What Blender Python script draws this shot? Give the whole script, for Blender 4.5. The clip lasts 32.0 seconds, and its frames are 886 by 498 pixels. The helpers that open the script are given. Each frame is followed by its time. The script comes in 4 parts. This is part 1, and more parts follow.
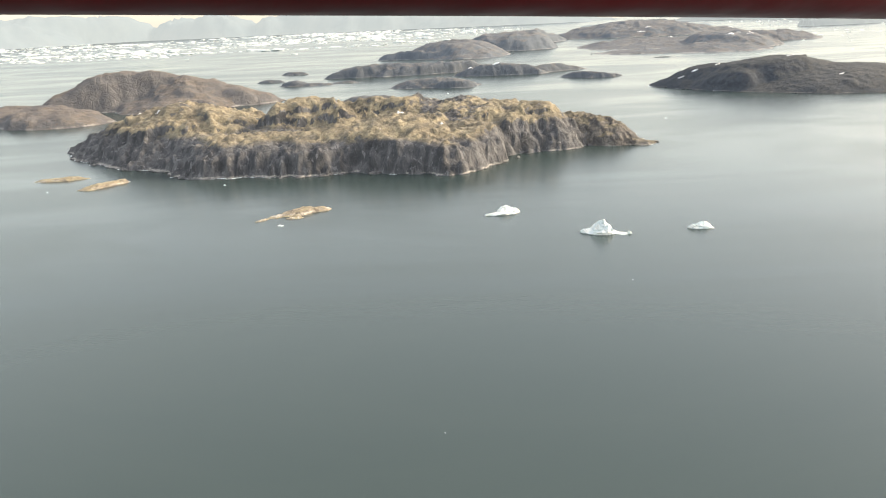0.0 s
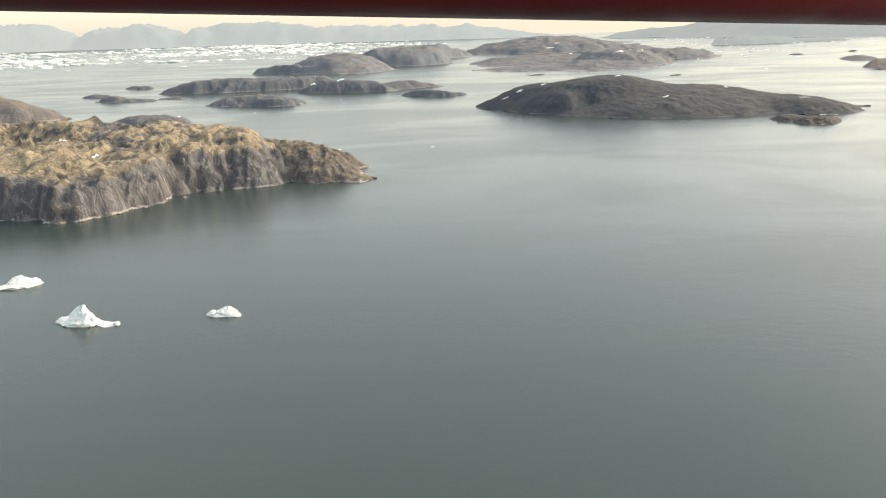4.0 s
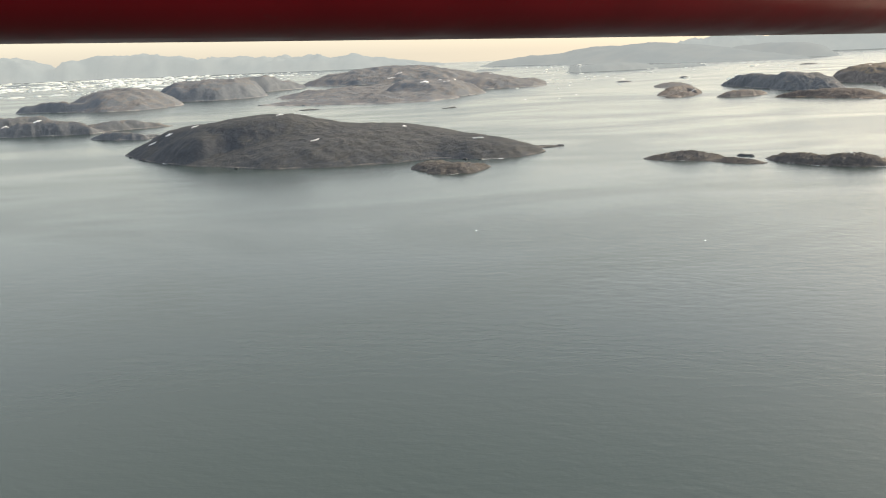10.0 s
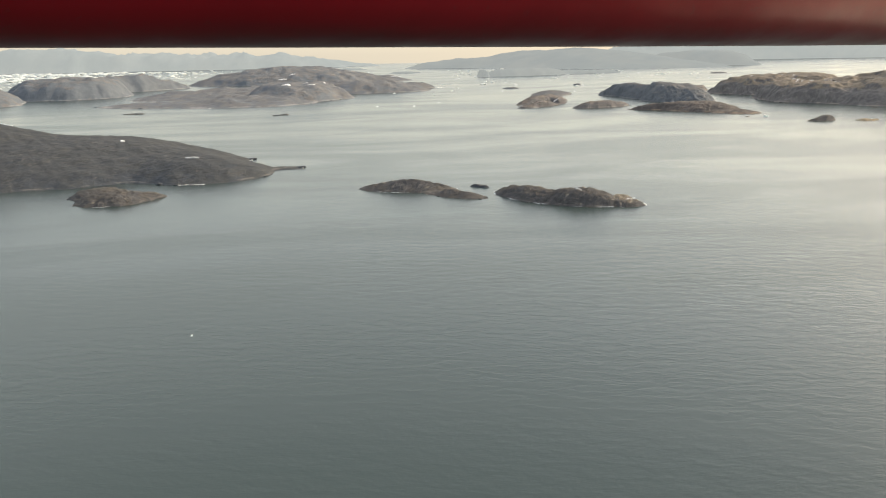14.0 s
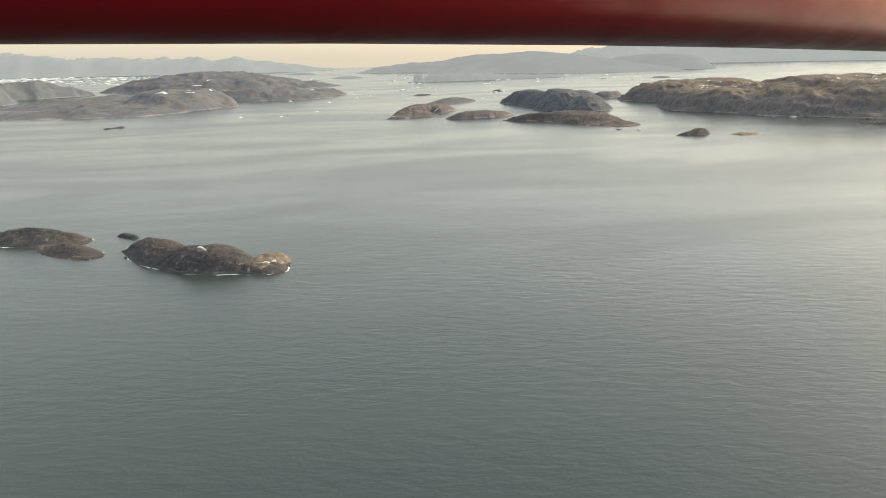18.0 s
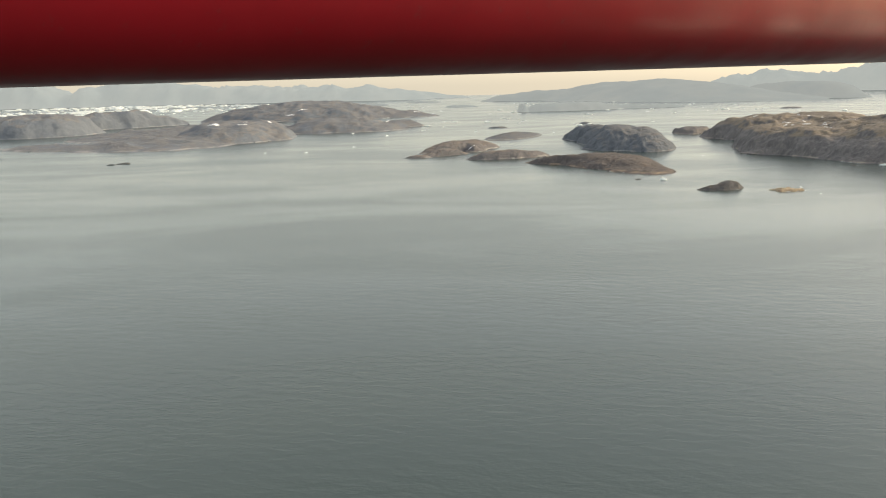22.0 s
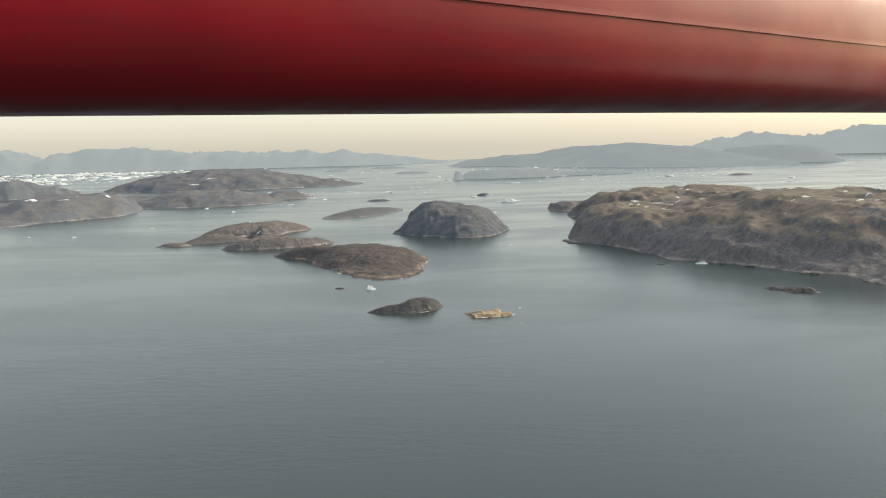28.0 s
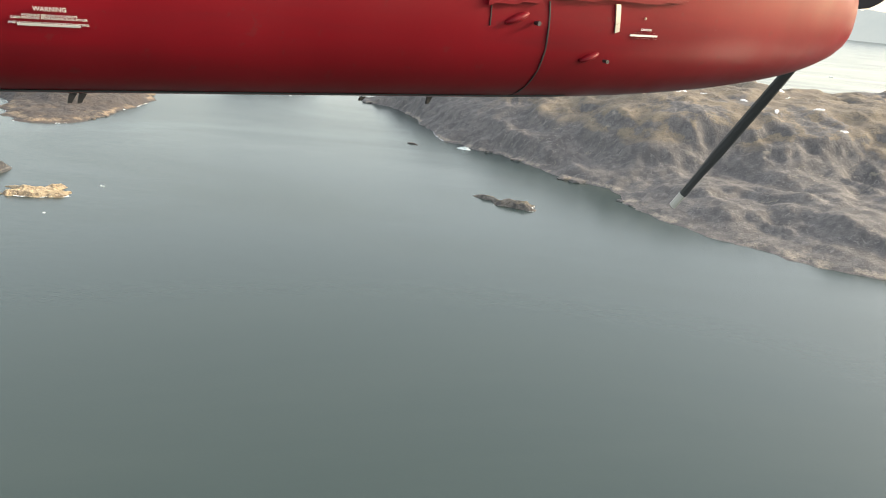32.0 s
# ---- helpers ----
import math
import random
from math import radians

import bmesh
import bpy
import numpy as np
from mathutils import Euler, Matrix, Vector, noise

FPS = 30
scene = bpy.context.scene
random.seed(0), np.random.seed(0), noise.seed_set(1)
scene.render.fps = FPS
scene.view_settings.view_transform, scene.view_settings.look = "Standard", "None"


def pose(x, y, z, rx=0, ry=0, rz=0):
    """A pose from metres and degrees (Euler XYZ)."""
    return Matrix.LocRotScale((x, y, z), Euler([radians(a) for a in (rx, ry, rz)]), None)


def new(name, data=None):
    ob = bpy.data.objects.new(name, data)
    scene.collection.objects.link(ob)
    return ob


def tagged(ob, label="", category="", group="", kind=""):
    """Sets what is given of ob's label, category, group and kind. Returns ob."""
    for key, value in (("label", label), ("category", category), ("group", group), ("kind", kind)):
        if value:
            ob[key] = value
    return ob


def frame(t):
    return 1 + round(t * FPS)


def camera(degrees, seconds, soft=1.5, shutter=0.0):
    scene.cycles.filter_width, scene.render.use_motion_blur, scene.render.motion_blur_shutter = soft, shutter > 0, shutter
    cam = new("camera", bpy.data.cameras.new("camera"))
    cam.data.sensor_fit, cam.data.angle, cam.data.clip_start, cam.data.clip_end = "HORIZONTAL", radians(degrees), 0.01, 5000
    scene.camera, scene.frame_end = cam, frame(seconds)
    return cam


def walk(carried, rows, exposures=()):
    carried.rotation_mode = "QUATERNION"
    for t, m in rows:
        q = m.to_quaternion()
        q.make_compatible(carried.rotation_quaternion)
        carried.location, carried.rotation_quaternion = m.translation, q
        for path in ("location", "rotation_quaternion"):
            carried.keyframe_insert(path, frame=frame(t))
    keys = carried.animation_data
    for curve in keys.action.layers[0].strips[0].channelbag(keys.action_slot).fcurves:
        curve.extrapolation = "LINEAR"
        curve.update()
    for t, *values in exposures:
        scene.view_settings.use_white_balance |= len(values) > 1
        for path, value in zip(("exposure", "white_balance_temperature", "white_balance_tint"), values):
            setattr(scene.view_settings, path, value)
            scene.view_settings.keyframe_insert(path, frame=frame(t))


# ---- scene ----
cam = camera(57.3, 32.0, soft=1.05)
PATH = [
    (0, -5.6, -1.1, 70.35, -0.53, -16.20, 2.45),
    (0.5, 9.9, 8.2, 69.54, -0.82, -16.18, 2.35),
    (1, 25.5, 17.4, 68.76, -1.38, -15.97, 2.35),
    (1.5, 41.1, 26.5, 67.99, -1.67, -15.71, 2.27),
    (2, 56.9, 35.4, 67.24, -2.28, -15.79, 1.86),
    (2.5, 72.7, 44.2, 66.50, -2.71, -15.37, 1.82),
    (3, 88.6, 52.9, 65.78, -3.13, -15.10, 1.76),
    (3.5, 104.5, 61.3, 65.09, -3.20, -15.60, 1.46),
    (5.5, 169.2, 93.8, 62.55, -3.83, -13.50, 2.27),
    (6, 185.4, 101.6, 61.98, -3.89, -13.23, 2.14),
    (6.5, 201.8, 109.3, 61.44, -4.26, -14.16, 2.53),
    (7, 218.4, 116.9, 60.93, -4.59, -14.47, 2.68),
    (7.5, 234.8, 124.3, 60.45, -5.02, -12.91, 3.27),
    (8, 251.4, 131.7, 60.00, -5.50, -14.53, 2.83),
    (8.5, 268.0, 139.0, 59.58, -5.83, -14.14, 3.01),
    (9, 284.6, 146.2, 59.18, -6.88, -14.04, 2.67),
    (9.5, 301.3, 153.4, 58.82, -7.49, -13.87, 2.62),
    (10, 317.9, 160.5, 58.50, -8.46, -13.58, 2.26),
    (10.5, 334.6, 167.6, 58.20, -9.45, -15.16, 1.66),
    (11, 351.3, 174.7, 57.93, -9.73, -14.89, 2.22),
    (11.5, 367.9, 181.8, 57.70, -9.56, -14.51, 1.93),
    (12, 384.5, 188.9, 57.48, -9.79, -14.37, 1.95),
    (12.5, 401.2, 195.9, 57.30, -10.34, -14.08, 1.28),
    (13, 417.8, 203.1, 57.15, -11.25, -13.77, 0.90),
    (13.5, 434.3, 210.3, 57.02, -11.59, -13.45, 1.06),
    (14, 450.8, 217.7, 56.92, -11.47, -13.59, 1.10),
    (14.5, 467.2, 225.1, 56.85, -11.39, -13.62, 1.08),
    (15, 483.7, 232.6, 56.80, -11.47, -13.59, 0.90),
    (15.5, 499.9, 240.3, 56.58, -11.59, -13.38, 0.77),
    (17.5, 564.4, 272.1, 55.60, -12.41, -14.17, 0.55),
    (18, 580.2, 280.5, 55.47, -12.59, -13.36, 1.23),
    (18.5, 595.9, 289.1, 55.56, -14.54, -16.49, -0.21),
    (18.8, 605.3, 294.3, 55.73, -13.54, -21.20, -5.03),
    (19, 611.6, 297.8, 55.86, -12.91, -22.86, -5.86),
    (19.3, 620.9, 303.1, 56.14, -12.06, -24.65, -6.50),
    (19.6, 630.2, 308.5, 56.41, -10.48, -25.78, -7.34),
    (20, 642.6, 315.9, 56.82, -7.84, -26.20, -9.32),
    (20.1, 645.7, 317.7, 56.90, -7.20, -24.93, -9.04),
    (20.4, 654.9, 323.3, 57.13, -4.84, -22.26, -7.08),
    (20.5, 657.9, 325.2, 57.21, -4.21, -20.86, -6.55),
    (21, 673.2, 334.7, 57.62, -2.44, -15.27, -1.28),
    (21.2, 679.3, 338.6, 57.78, -2.40, -13.33, 1.06),
    (21.5, 688.3, 344.4, 57.87, -2.12, -12.49, 0.75),
    (22, 703.3, 354.4, 58.03, -1.96, -11.34, 1.33),
    (22.5, 718.2, 364.5, 58.20, -1.56, -10.39, 1.97),
    (23, 733.1, 374.7, 58.37, -0.99, -9.32, 1.18),
    (23.5, 747.9, 385.2, 58.54, -0.71, -8.61, 0.73),
    (24, 762.5, 395.8, 58.71, -0.65, -8.11, 1.03),
    (24.5, 777.0, 406.6, 58.87, -0.47, -7.88, 0.89),
    (26.5, 834.8, 450.9, 59.47, -0.90, -7.05, 1.35),
    (27, 849.2, 462.2, 59.59, -0.75, -6.95, 1.00),
    (27.5, 863.6, 473.5, 59.70, -0.78, -6.95, 1.53),
    (28, 878.0, 484.7, 59.80, -1.06, -6.96, 1.58),
    (28.5, 892.4, 495.9, 59.88, -1.10, -7.40, 1.82),
    (29, 906.9, 507.0, 59.94, -1.35, -7.53, 2.00),
    (29.5, 921.5, 518.0, 59.98, -1.76, -7.35, 1.95),
    (30, 936.2, 528.8, 60.00, -2.01, -8.00, -0.88),
    (30.4, 948.2, 537.3, 60.00, -2.40, -10.86, -1.66),
    (30.7, 957.1, 543.6, 59.99, -2.44, -13.78, -3.13),
    (31, 966.1, 549.8, 59.97, -2.24, -15.61, -3.98),
    (31.5, 981.4, 559.7, 59.91, -1.42, -18.77, -5.94),
    (32, 996.9, 569.4, 59.83, -0.45, -17.99, -5.10),
]
walk(cam, [(t, pose(x, y, z, 90 + p, r, w)) for t, x, y, z, w, p, r in PATH],
     exposures=((0, 1.20, 7090, 10), (3, 1.03, 7140, 10), (6, 1.00, 7230, 10), (8, 1.04, 7230, 10), (10, 0.84, 7190, 10), (12, 0.77, 7190, 10), (18, 0.64, 7240, 9), (18.4, 0.66, 7250, 9), (19, 1.10, 7350, 11), (20, 1.18, 7700, 15), (21, 0.82, 7450, 11), (22, 0.68, 7350, 9), (24, 0.60, 7100, 8),
                (26, 0.48, 6850, 8), (28, 0.49, 6800, 8), (29, 0.66, 6650, 9), (30, 0.70, 6340, 8), (31, 1.07, 6940, 7), (32, 1.26, 7040, 8)))

# ---- light: low hazy sun from ahead of the aircraft, pale sky ----
SUN_AZ, SUN_EL = 80.0, 24.0      # degrees clockwise from +y, above the horizon
world = bpy.data.worlds.new("sky")
scene.world = world
world.use_nodes = True
wn = world.node_tree
wn.nodes.clear()
sky = wn.nodes.new("ShaderNodeTexSky")
sky.sky_type, sky.sun_disc = "NISHITA", False
sky.sun_elevation, sky.sun_rotation = radians(SUN_EL), radians(SUN_AZ)
sky.altitude, sky.air_density, sky.dust_density, sky.ozone_density = 100, 1.0, 3.0, 1.0
bg = wn.nodes.new("ShaderNodeBackground")
bg.inputs["Strength"].default_value = 0.13
veil = wn.nodes.new("ShaderNodeBackground")      # high thin cloud, the same all round
veil.inputs["Color"].default_value, veil.inputs["Strength"].default_value = (1.0, 0.955, 0.865, 1), 0.35
both = wn.nodes.new("ShaderNodeAddShader")
wo = wn.nodes.new("ShaderNodeOutputWorld")
wn.links.new(sky.outputs[0], bg.inputs[0])
wn.links.new(bg.outputs[0], both.inputs[0])
wn.links.new(veil.outputs[0], both.inputs[1])
wn.links.new(both.outputs[0], wo.inputs[0])
sun_data = bpy.data.lights.new("sun", "SUN")
sun_data.energy, sun_data.angle, sun_data.color = 2.15, radians(8.0), (1.0, 0.87, 0.69)
sun = new("sun", sun_data)
_a, _e = radians(SUN_AZ), radians(SUN_EL)
SUN_DIR = Vector((math.sin(_a) * math.cos(_e), math.cos(_a) * math.cos(_e), math.sin(_e)))
sun.matrix_world = Matrix.Translation((0, 0, 300)) @ SUN_DIR.to_track_quat("Z", "Y").to_matrix().to_4x4()


# ---- materials ----
class Mat:
    """A small wrapper to write node materials briefly."""

    def __init__(self, name):
        self.m = bpy.data.materials.new(name)
        self.m.use_nodes = True
        self.t = self.m.node_tree
        self.b = self.t.nodes["Principled BSDF"]
        self.geo = self.t.nodes.new("ShaderNodeNewGeometry")
        self.pos = self.geo.outputs["Position"]

    def link(self, a, b):
        self.t.links.new(a, b)

    def put(self, socket, v):
        if hasattr(v, "links"):
            self.link(v, socket)
        else:
            socket.default_value = v

    def noise(self, scale, detail=4.0, rough=0.55, stretch=(1, 1, 1), src=None, distort=0.0, turn=0.0):
        mp = self.t.nodes.new("ShaderNodeMapping")
        if turn:                  # turn first, stretch after
            mp.vector_type, stretch = "TEXTURE", tuple(1 / v for v in stretch)
            mp.inputs["Rotation"].default_value = (0, 0, radians(turn))
        mp.inputs["Scale"].default_value = stretch
        self.link(src or self.pos, mp.inputs["Vector"])
        n = self.t.nodes.new("ShaderNodeTexNoise")
        n.inputs["Scale"].default_value, n.inputs["Detail"].default_value = scale, detail
        n.inputs["Roughness"].default_value, n.inputs["Distortion"].default_value = rough, distort
        self.link(mp.outputs[0], n.inputs["Vector"])
        return n.outputs["Fac"]

    def voro(self, scale, stretch=(1, 1, 1), feature="DISTANCE_TO_EDGE"):
        mp = self.t.nodes.new("ShaderNodeMapping")
        mp.inputs["Scale"].default_value = stretch
        self.link(self.pos, mp.inputs["Vector"])
        n = self.t.nodes.new("ShaderNodeTexVoronoi")
        n.feature = feature
        n.inputs["Scale"].default_value = scale
        self.link(mp.outputs[0], n.inputs["Vector"])
        return n.outputs["Distance"]

    def ramp(self, fac, lo, hi, a=0.0, b=1.0):
        n = self.t.nodes.new("ShaderNodeMapRange")
        n.interpolation_type = "SMOOTHSTEP"
        for k, v in zip(("From Min", "From Max", "To Min", "To Max"), (lo, hi, a, b)):
            n.inputs[k].default_value = v
        self.link(fac, n.inputs["Value"])
        return n.outputs["Result"]

    def mix(self, fac, a, b, mode="MIX"):
        n = self.t.nodes.new("ShaderNodeMix")
        n.data_type, n.blend_type = "RGBA", mode
        self.put(n.inputs[0], fac)
        self.put(n.inputs[6], a if hasattr(a, "links") else (*a, 1))
        self.put(n.inputs[7], b if hasattr(b, "links") else (*b, 1))
        return n.outputs[2]

    def math(self, op, a, b=0.0):
        n = self.t.nodes.new("ShaderNodeMath")
        n.operation = op
        self.put(n.inputs[0], a)
        self.put(n.inputs[1], b)
        return n.outputs[0]

    def z(self, src):
        n = self.t.nodes.new("ShaderNodeSeparateXYZ")
        self.link(src, n.inputs[0])
        return n.outputs["Z"]

    def bump(self, height, strength, dist, normal=None):
        n = self.t.nodes.new("ShaderNodeBump")
        n.inputs["Strength"].default_value, n.inputs["Distance"].default_value = strength, dist
        self.link(height, n.inputs["Height"])
        if normal:
            self.link(normal, n.inputs["Normal"])
        return n.outputs["Normal"]

    def done(self, color, rough=0.8, normal=None, metal=0.0):
        self.put(self.b.inputs["Base Color"], color if hasattr(color, "links") else (*color, 1))
        self.put(self.b.inputs["Roughness"], rough)
        self.put(self.b.inputs["Metallic"], metal)
        if normal:
            self.link(normal, self.b.inputs["Normal"])
        return self.m


def rock_material(name, cliff, dark, tundra, ochre, rim, grass=0.5, grain=1.0, slab=0.4, relief=1.0, band=1.0, foot=None, steep=0.80, lichen=0.0, streaks=1.0):
    """Bare rock with streaked cliffs, mottled tundra on the flat tops (above foot, where that is given), pale lichen and a tide band along the water."""
    m = Mat(name)
    big = m.noise(0.016 * grain, 5, 0.6)
    mid = m.noise(0.10 * grain, 8, 0.72)
    fine = m.noise(0.45 * grain, 7, 0.72)
    tiny = m.noise(1.7 * grain, 5, 0.7)
    streak = m.noise(0.24 * grain, 6, 0.66, (1, 1, 0.10), distort=0.5)
    gully = m.noise(0.09 * grain, 6, 0.66, (1, 1, 0.22), distort=0.3)
    crack = m.voro(0.20 * grain, (1, 1.5, 0.5))
    col = m.mix(m.ramp(streak, 0.40, 0.62), dark, cliff)
    col = m.mix(m.ramp(gully, 0.50, 0.62, 0, 0.6 * streaks), col, tuple(c * 0.7 for c in dark))
    col = m.mix(m.math("MULTIPLY", m.ramp(m.noise(0.38 * grain, 7, 0.7, (1, 1, 0.12), distort=0.8), 0.56, 0.63), 0.7 * streaks), col, tuple(min(1, c * 1.5) for c in cliff))
    slope = m.z(m.geo.outputs["Normal"])
    edge = m.math("ADD", slope, m.math("MULTIPLY", m.math("SUBTRACT", mid, 0.5), 0.7))
    patch = m.ramp(m.math("ADD", big, m.math("MULTIPLY", mid, 0.7)), 0.92 - 0.3 * grass, 1.0 - 0.3 * grass)
    top = m.math("MULTIPLY", m.ramp(edge, steep, steep + 0.12), patch)
    if foot:                      # tundra keeps to the upper ground
        top = m.math("MULTIPLY", top, m.ramp(m.math("ADD", m.z(m.pos), m.math("MULTIPLY", m.math("SUBTRACT", big, 0.5), foot * 1.6)), foot, foot * 1.25))
    green = m.mix(m.ramp(mid, 0.44, 0.58), tundra, ochre)
    green = m.mix(m.ramp(fine, 0.52, 0.62, 0.0, 0.6), green, tuple(c * 0.45 for c in tundra))
    col = m.mix(m.math("MULTIPLY", top, 0.92), col, green)
    outcrop = m.noise(0.22 * grain, 9, 0.78, (1, 1.7, 1), distort=0.6)
    col = m.mix(m.math("MULTIPLY", m.ramp(outcrop, 0.58, 0.63), slab), col, tuple(min(1, c * 1.6) for c in cliff))
    col = m.mix(m.ramp(tiny, 0.50, 0.64, 0.0, 0.32), col, tuple(c * 0.5 for c in dark))
    col = m.mix(m.ramp(crack, 0.03, 0.0, 0.0, 0.12), col, tuple(c * 0.5 for c in dark))
    if lichen:
        spots = m.math("MULTIPLY", m.ramp(m.noise(0.26 * grain, 8, 0.74, (1, 1.5, 1.6), distort=0.7), 0.57, 0.62), m.ramp(m.noise(0.045 * grain, 4, 0.6), 0.47, 0.58))
        col = m.mix(m.math("MULTIPLY", spots, lichen), col, (0.33, 0.30, 0.235))
    wet = m.math("ADD", m.z(m.pos), m.math("MULTIPLY", m.math("SUBTRACT", fine, 0.25), 2.4 * band))
    tide = m.math("MULTIPLY", m.ramp(wet, 0.7, 0.9), m.ramp(wet, 2.1 * band, 1.3 * band))
    broken = m.ramp(m.noise(0.06 * grain, 4, 0.65), 0.46, 0.58)
    col = m.mix(m.math("MULTIPLY", m.math("MULTIPLY", tide, broken), m.ramp(tiny, 0.38, 0.6, 0.9, 0.35)), col, rim)
    h = m.math("ADD", m.math("MULTIPLY", mid, 0.9), m.math("ADD", m.math("MULTIPLY", fine, 0.42), m.math("MULTIPLY", streak, 0.4)))
    h = m.math("ADD", h, m.math("ADD", m.math("MULTIPLY", tiny, 0.07), m.math("MULTIPLY", m.ramp(crack, 0.0, 0.1), 0.10)))
    return m.done(col, 0.92, m.bump(h, 1.0, 2.2 * relief / grain))


ROCK_WARM = rock_material("rock_warm", (0.122, 0.121, 0.125), (0.056, 0.058, 0.063), (0.172, 0.146, 0.104), (0.31, 0.262, 0.174), (0.50, 0.47, 0.43), 0.62, 1.0, 0.45, 0.65, 0.8, foot=13.5, steep=0.52, streaks=1.3)
ROCK_SPUR = rock_material("rock_spur", (0.150, 0.137, 0.122), (0.066, 0.063, 0.062), (0.118, 0.102, 0.074), (0.185, 0.158, 0.105), (0.48, 0.44, 0.39), 0.55, 1.2, 0.5, 1.1, 0.8)
ROCK_HEAD = rock_material("rock_headland", (0.136, 0.128, 0.126), (0.088, 0.085, 0.087), (0.148, 0.123, 0.098), (0.192, 0.158, 0.116), (0.32, 0.28, 0.23), 0.78, 1.3, 0.55, 0.24, 0.9, foot=13.0, steep=0.70, lichen=0.35, streaks=0.8)
ROCK_DARK = rock_material("rock_dark", (0.041, 0.050, 0.062), (0.031, 0.038, 0.049), (0.034, 0.040, 0.046), (0.044, 0.048, 0.051), (0.28, 0.26, 0.23), 0.7, 1.2, 0.4, 0.45, 0.6, lichen=0.2, streaks=0.5)
ROCK_SHORE = rock_material("rock_shore", (0.092, 0.081, 0.078), (0.060, 0.055, 0.055), (0.072, 0.062, 0.058), (0.090, 0.074, 0.065), (0.36, 0.27, 0.18), 0.8, 1.0, 0.5, 0.5, 0.9, lichen=0.25)
# Rock across the sound: bluish, lifted tones put the haze into the colour.
ROCK_MID_HAZE = rock_material("rock_mid_haze", (0.104, 0.118, 0.135), (0.080, 0.093, 0.110), (0.096, 0.103, 0.112), (0.122, 0.120, 0.118), (0.36, 0.35, 0.33), 0.6, 0.9, 0.4, 0.5, 0.7, streaks=0.4)
ROCK_TAN = rock_material("rock_tan", (0.37, 0.315, 0.235), (0.16, 0.132, 0.105), (0.28, 0.235, 0.15), (0.37, 0.31, 0.20), (0.66, 0.64, 0.60), 0.7, 2.2, 0.7, 1.0, 0.7)
ROCK_LIT_END = rock_material("rock_lit_end", (0.200, 0.175, 0.142), (0.092, 0.082, 0.072), (0.150, 0.128, 0.098), (0.200, 0.170, 0.125), (0.50, 0.47, 0.42), 0.6, 2.4, 0.5, 0.8, 0.6)
ROCK_OCHRE = rock_material("rock_ochre", (0.42, 0.335, 0.225), (0.20, 0.150, 0.100), (0.38, 0.295, 0.185), (0.45, 0.35, 0.22), (0.64, 0.60, 0.54), 0.7, 2.4, 0.6, 0.8, 0.5)
# Far rock: haze is painted in as paler, bluer base colours.
ROCK_FAR_HAZE = rock_material("rock_far_haze", (0.116, 0.136, 0.160), (0.098, 0.116, 0.139), (0.112, 0.124, 0.138), (0.150, 0.145, 0.143), (0.36, 0.35, 0.34), 0.8, 0.7, 0.4, 0.55, streaks=0.3)
ROCK_SLATE = rock_material("rock_slate", (0.066, 0.066, 0.069), (0.040, 0.041, 0.045), (0.052, 0.049, 0.047), (0.070, 0.062, 0.054), (0.40, 0.37, 0.33), 0.6, 2.2, 0.5, 0.7, 0.5, lichen=0.55)
ROCK_BROWN = rock_material("rock_brown", (0.128, 0.122, 0.122), (0.094, 0.093, 0.098), (0.122, 0.110, 0.104), (0.152, 0.130, 0.112), (0.36, 0.34, 0.32), 0.8, 0.7, 0.4, 0.6, streaks=0.4)
ROCK_NEAR = rock_material("rock_near", (0.047, 0.043, 0.042), (0.027, 0.027, 0.029), (0.034, 0.030, 0.029), (0.044, 0.036, 0.032), (0.34, 0.27, 0.20), 0.6, 3.0, 0.35, 0.35, 0.8, lichen=0.65, streaks=0.6)


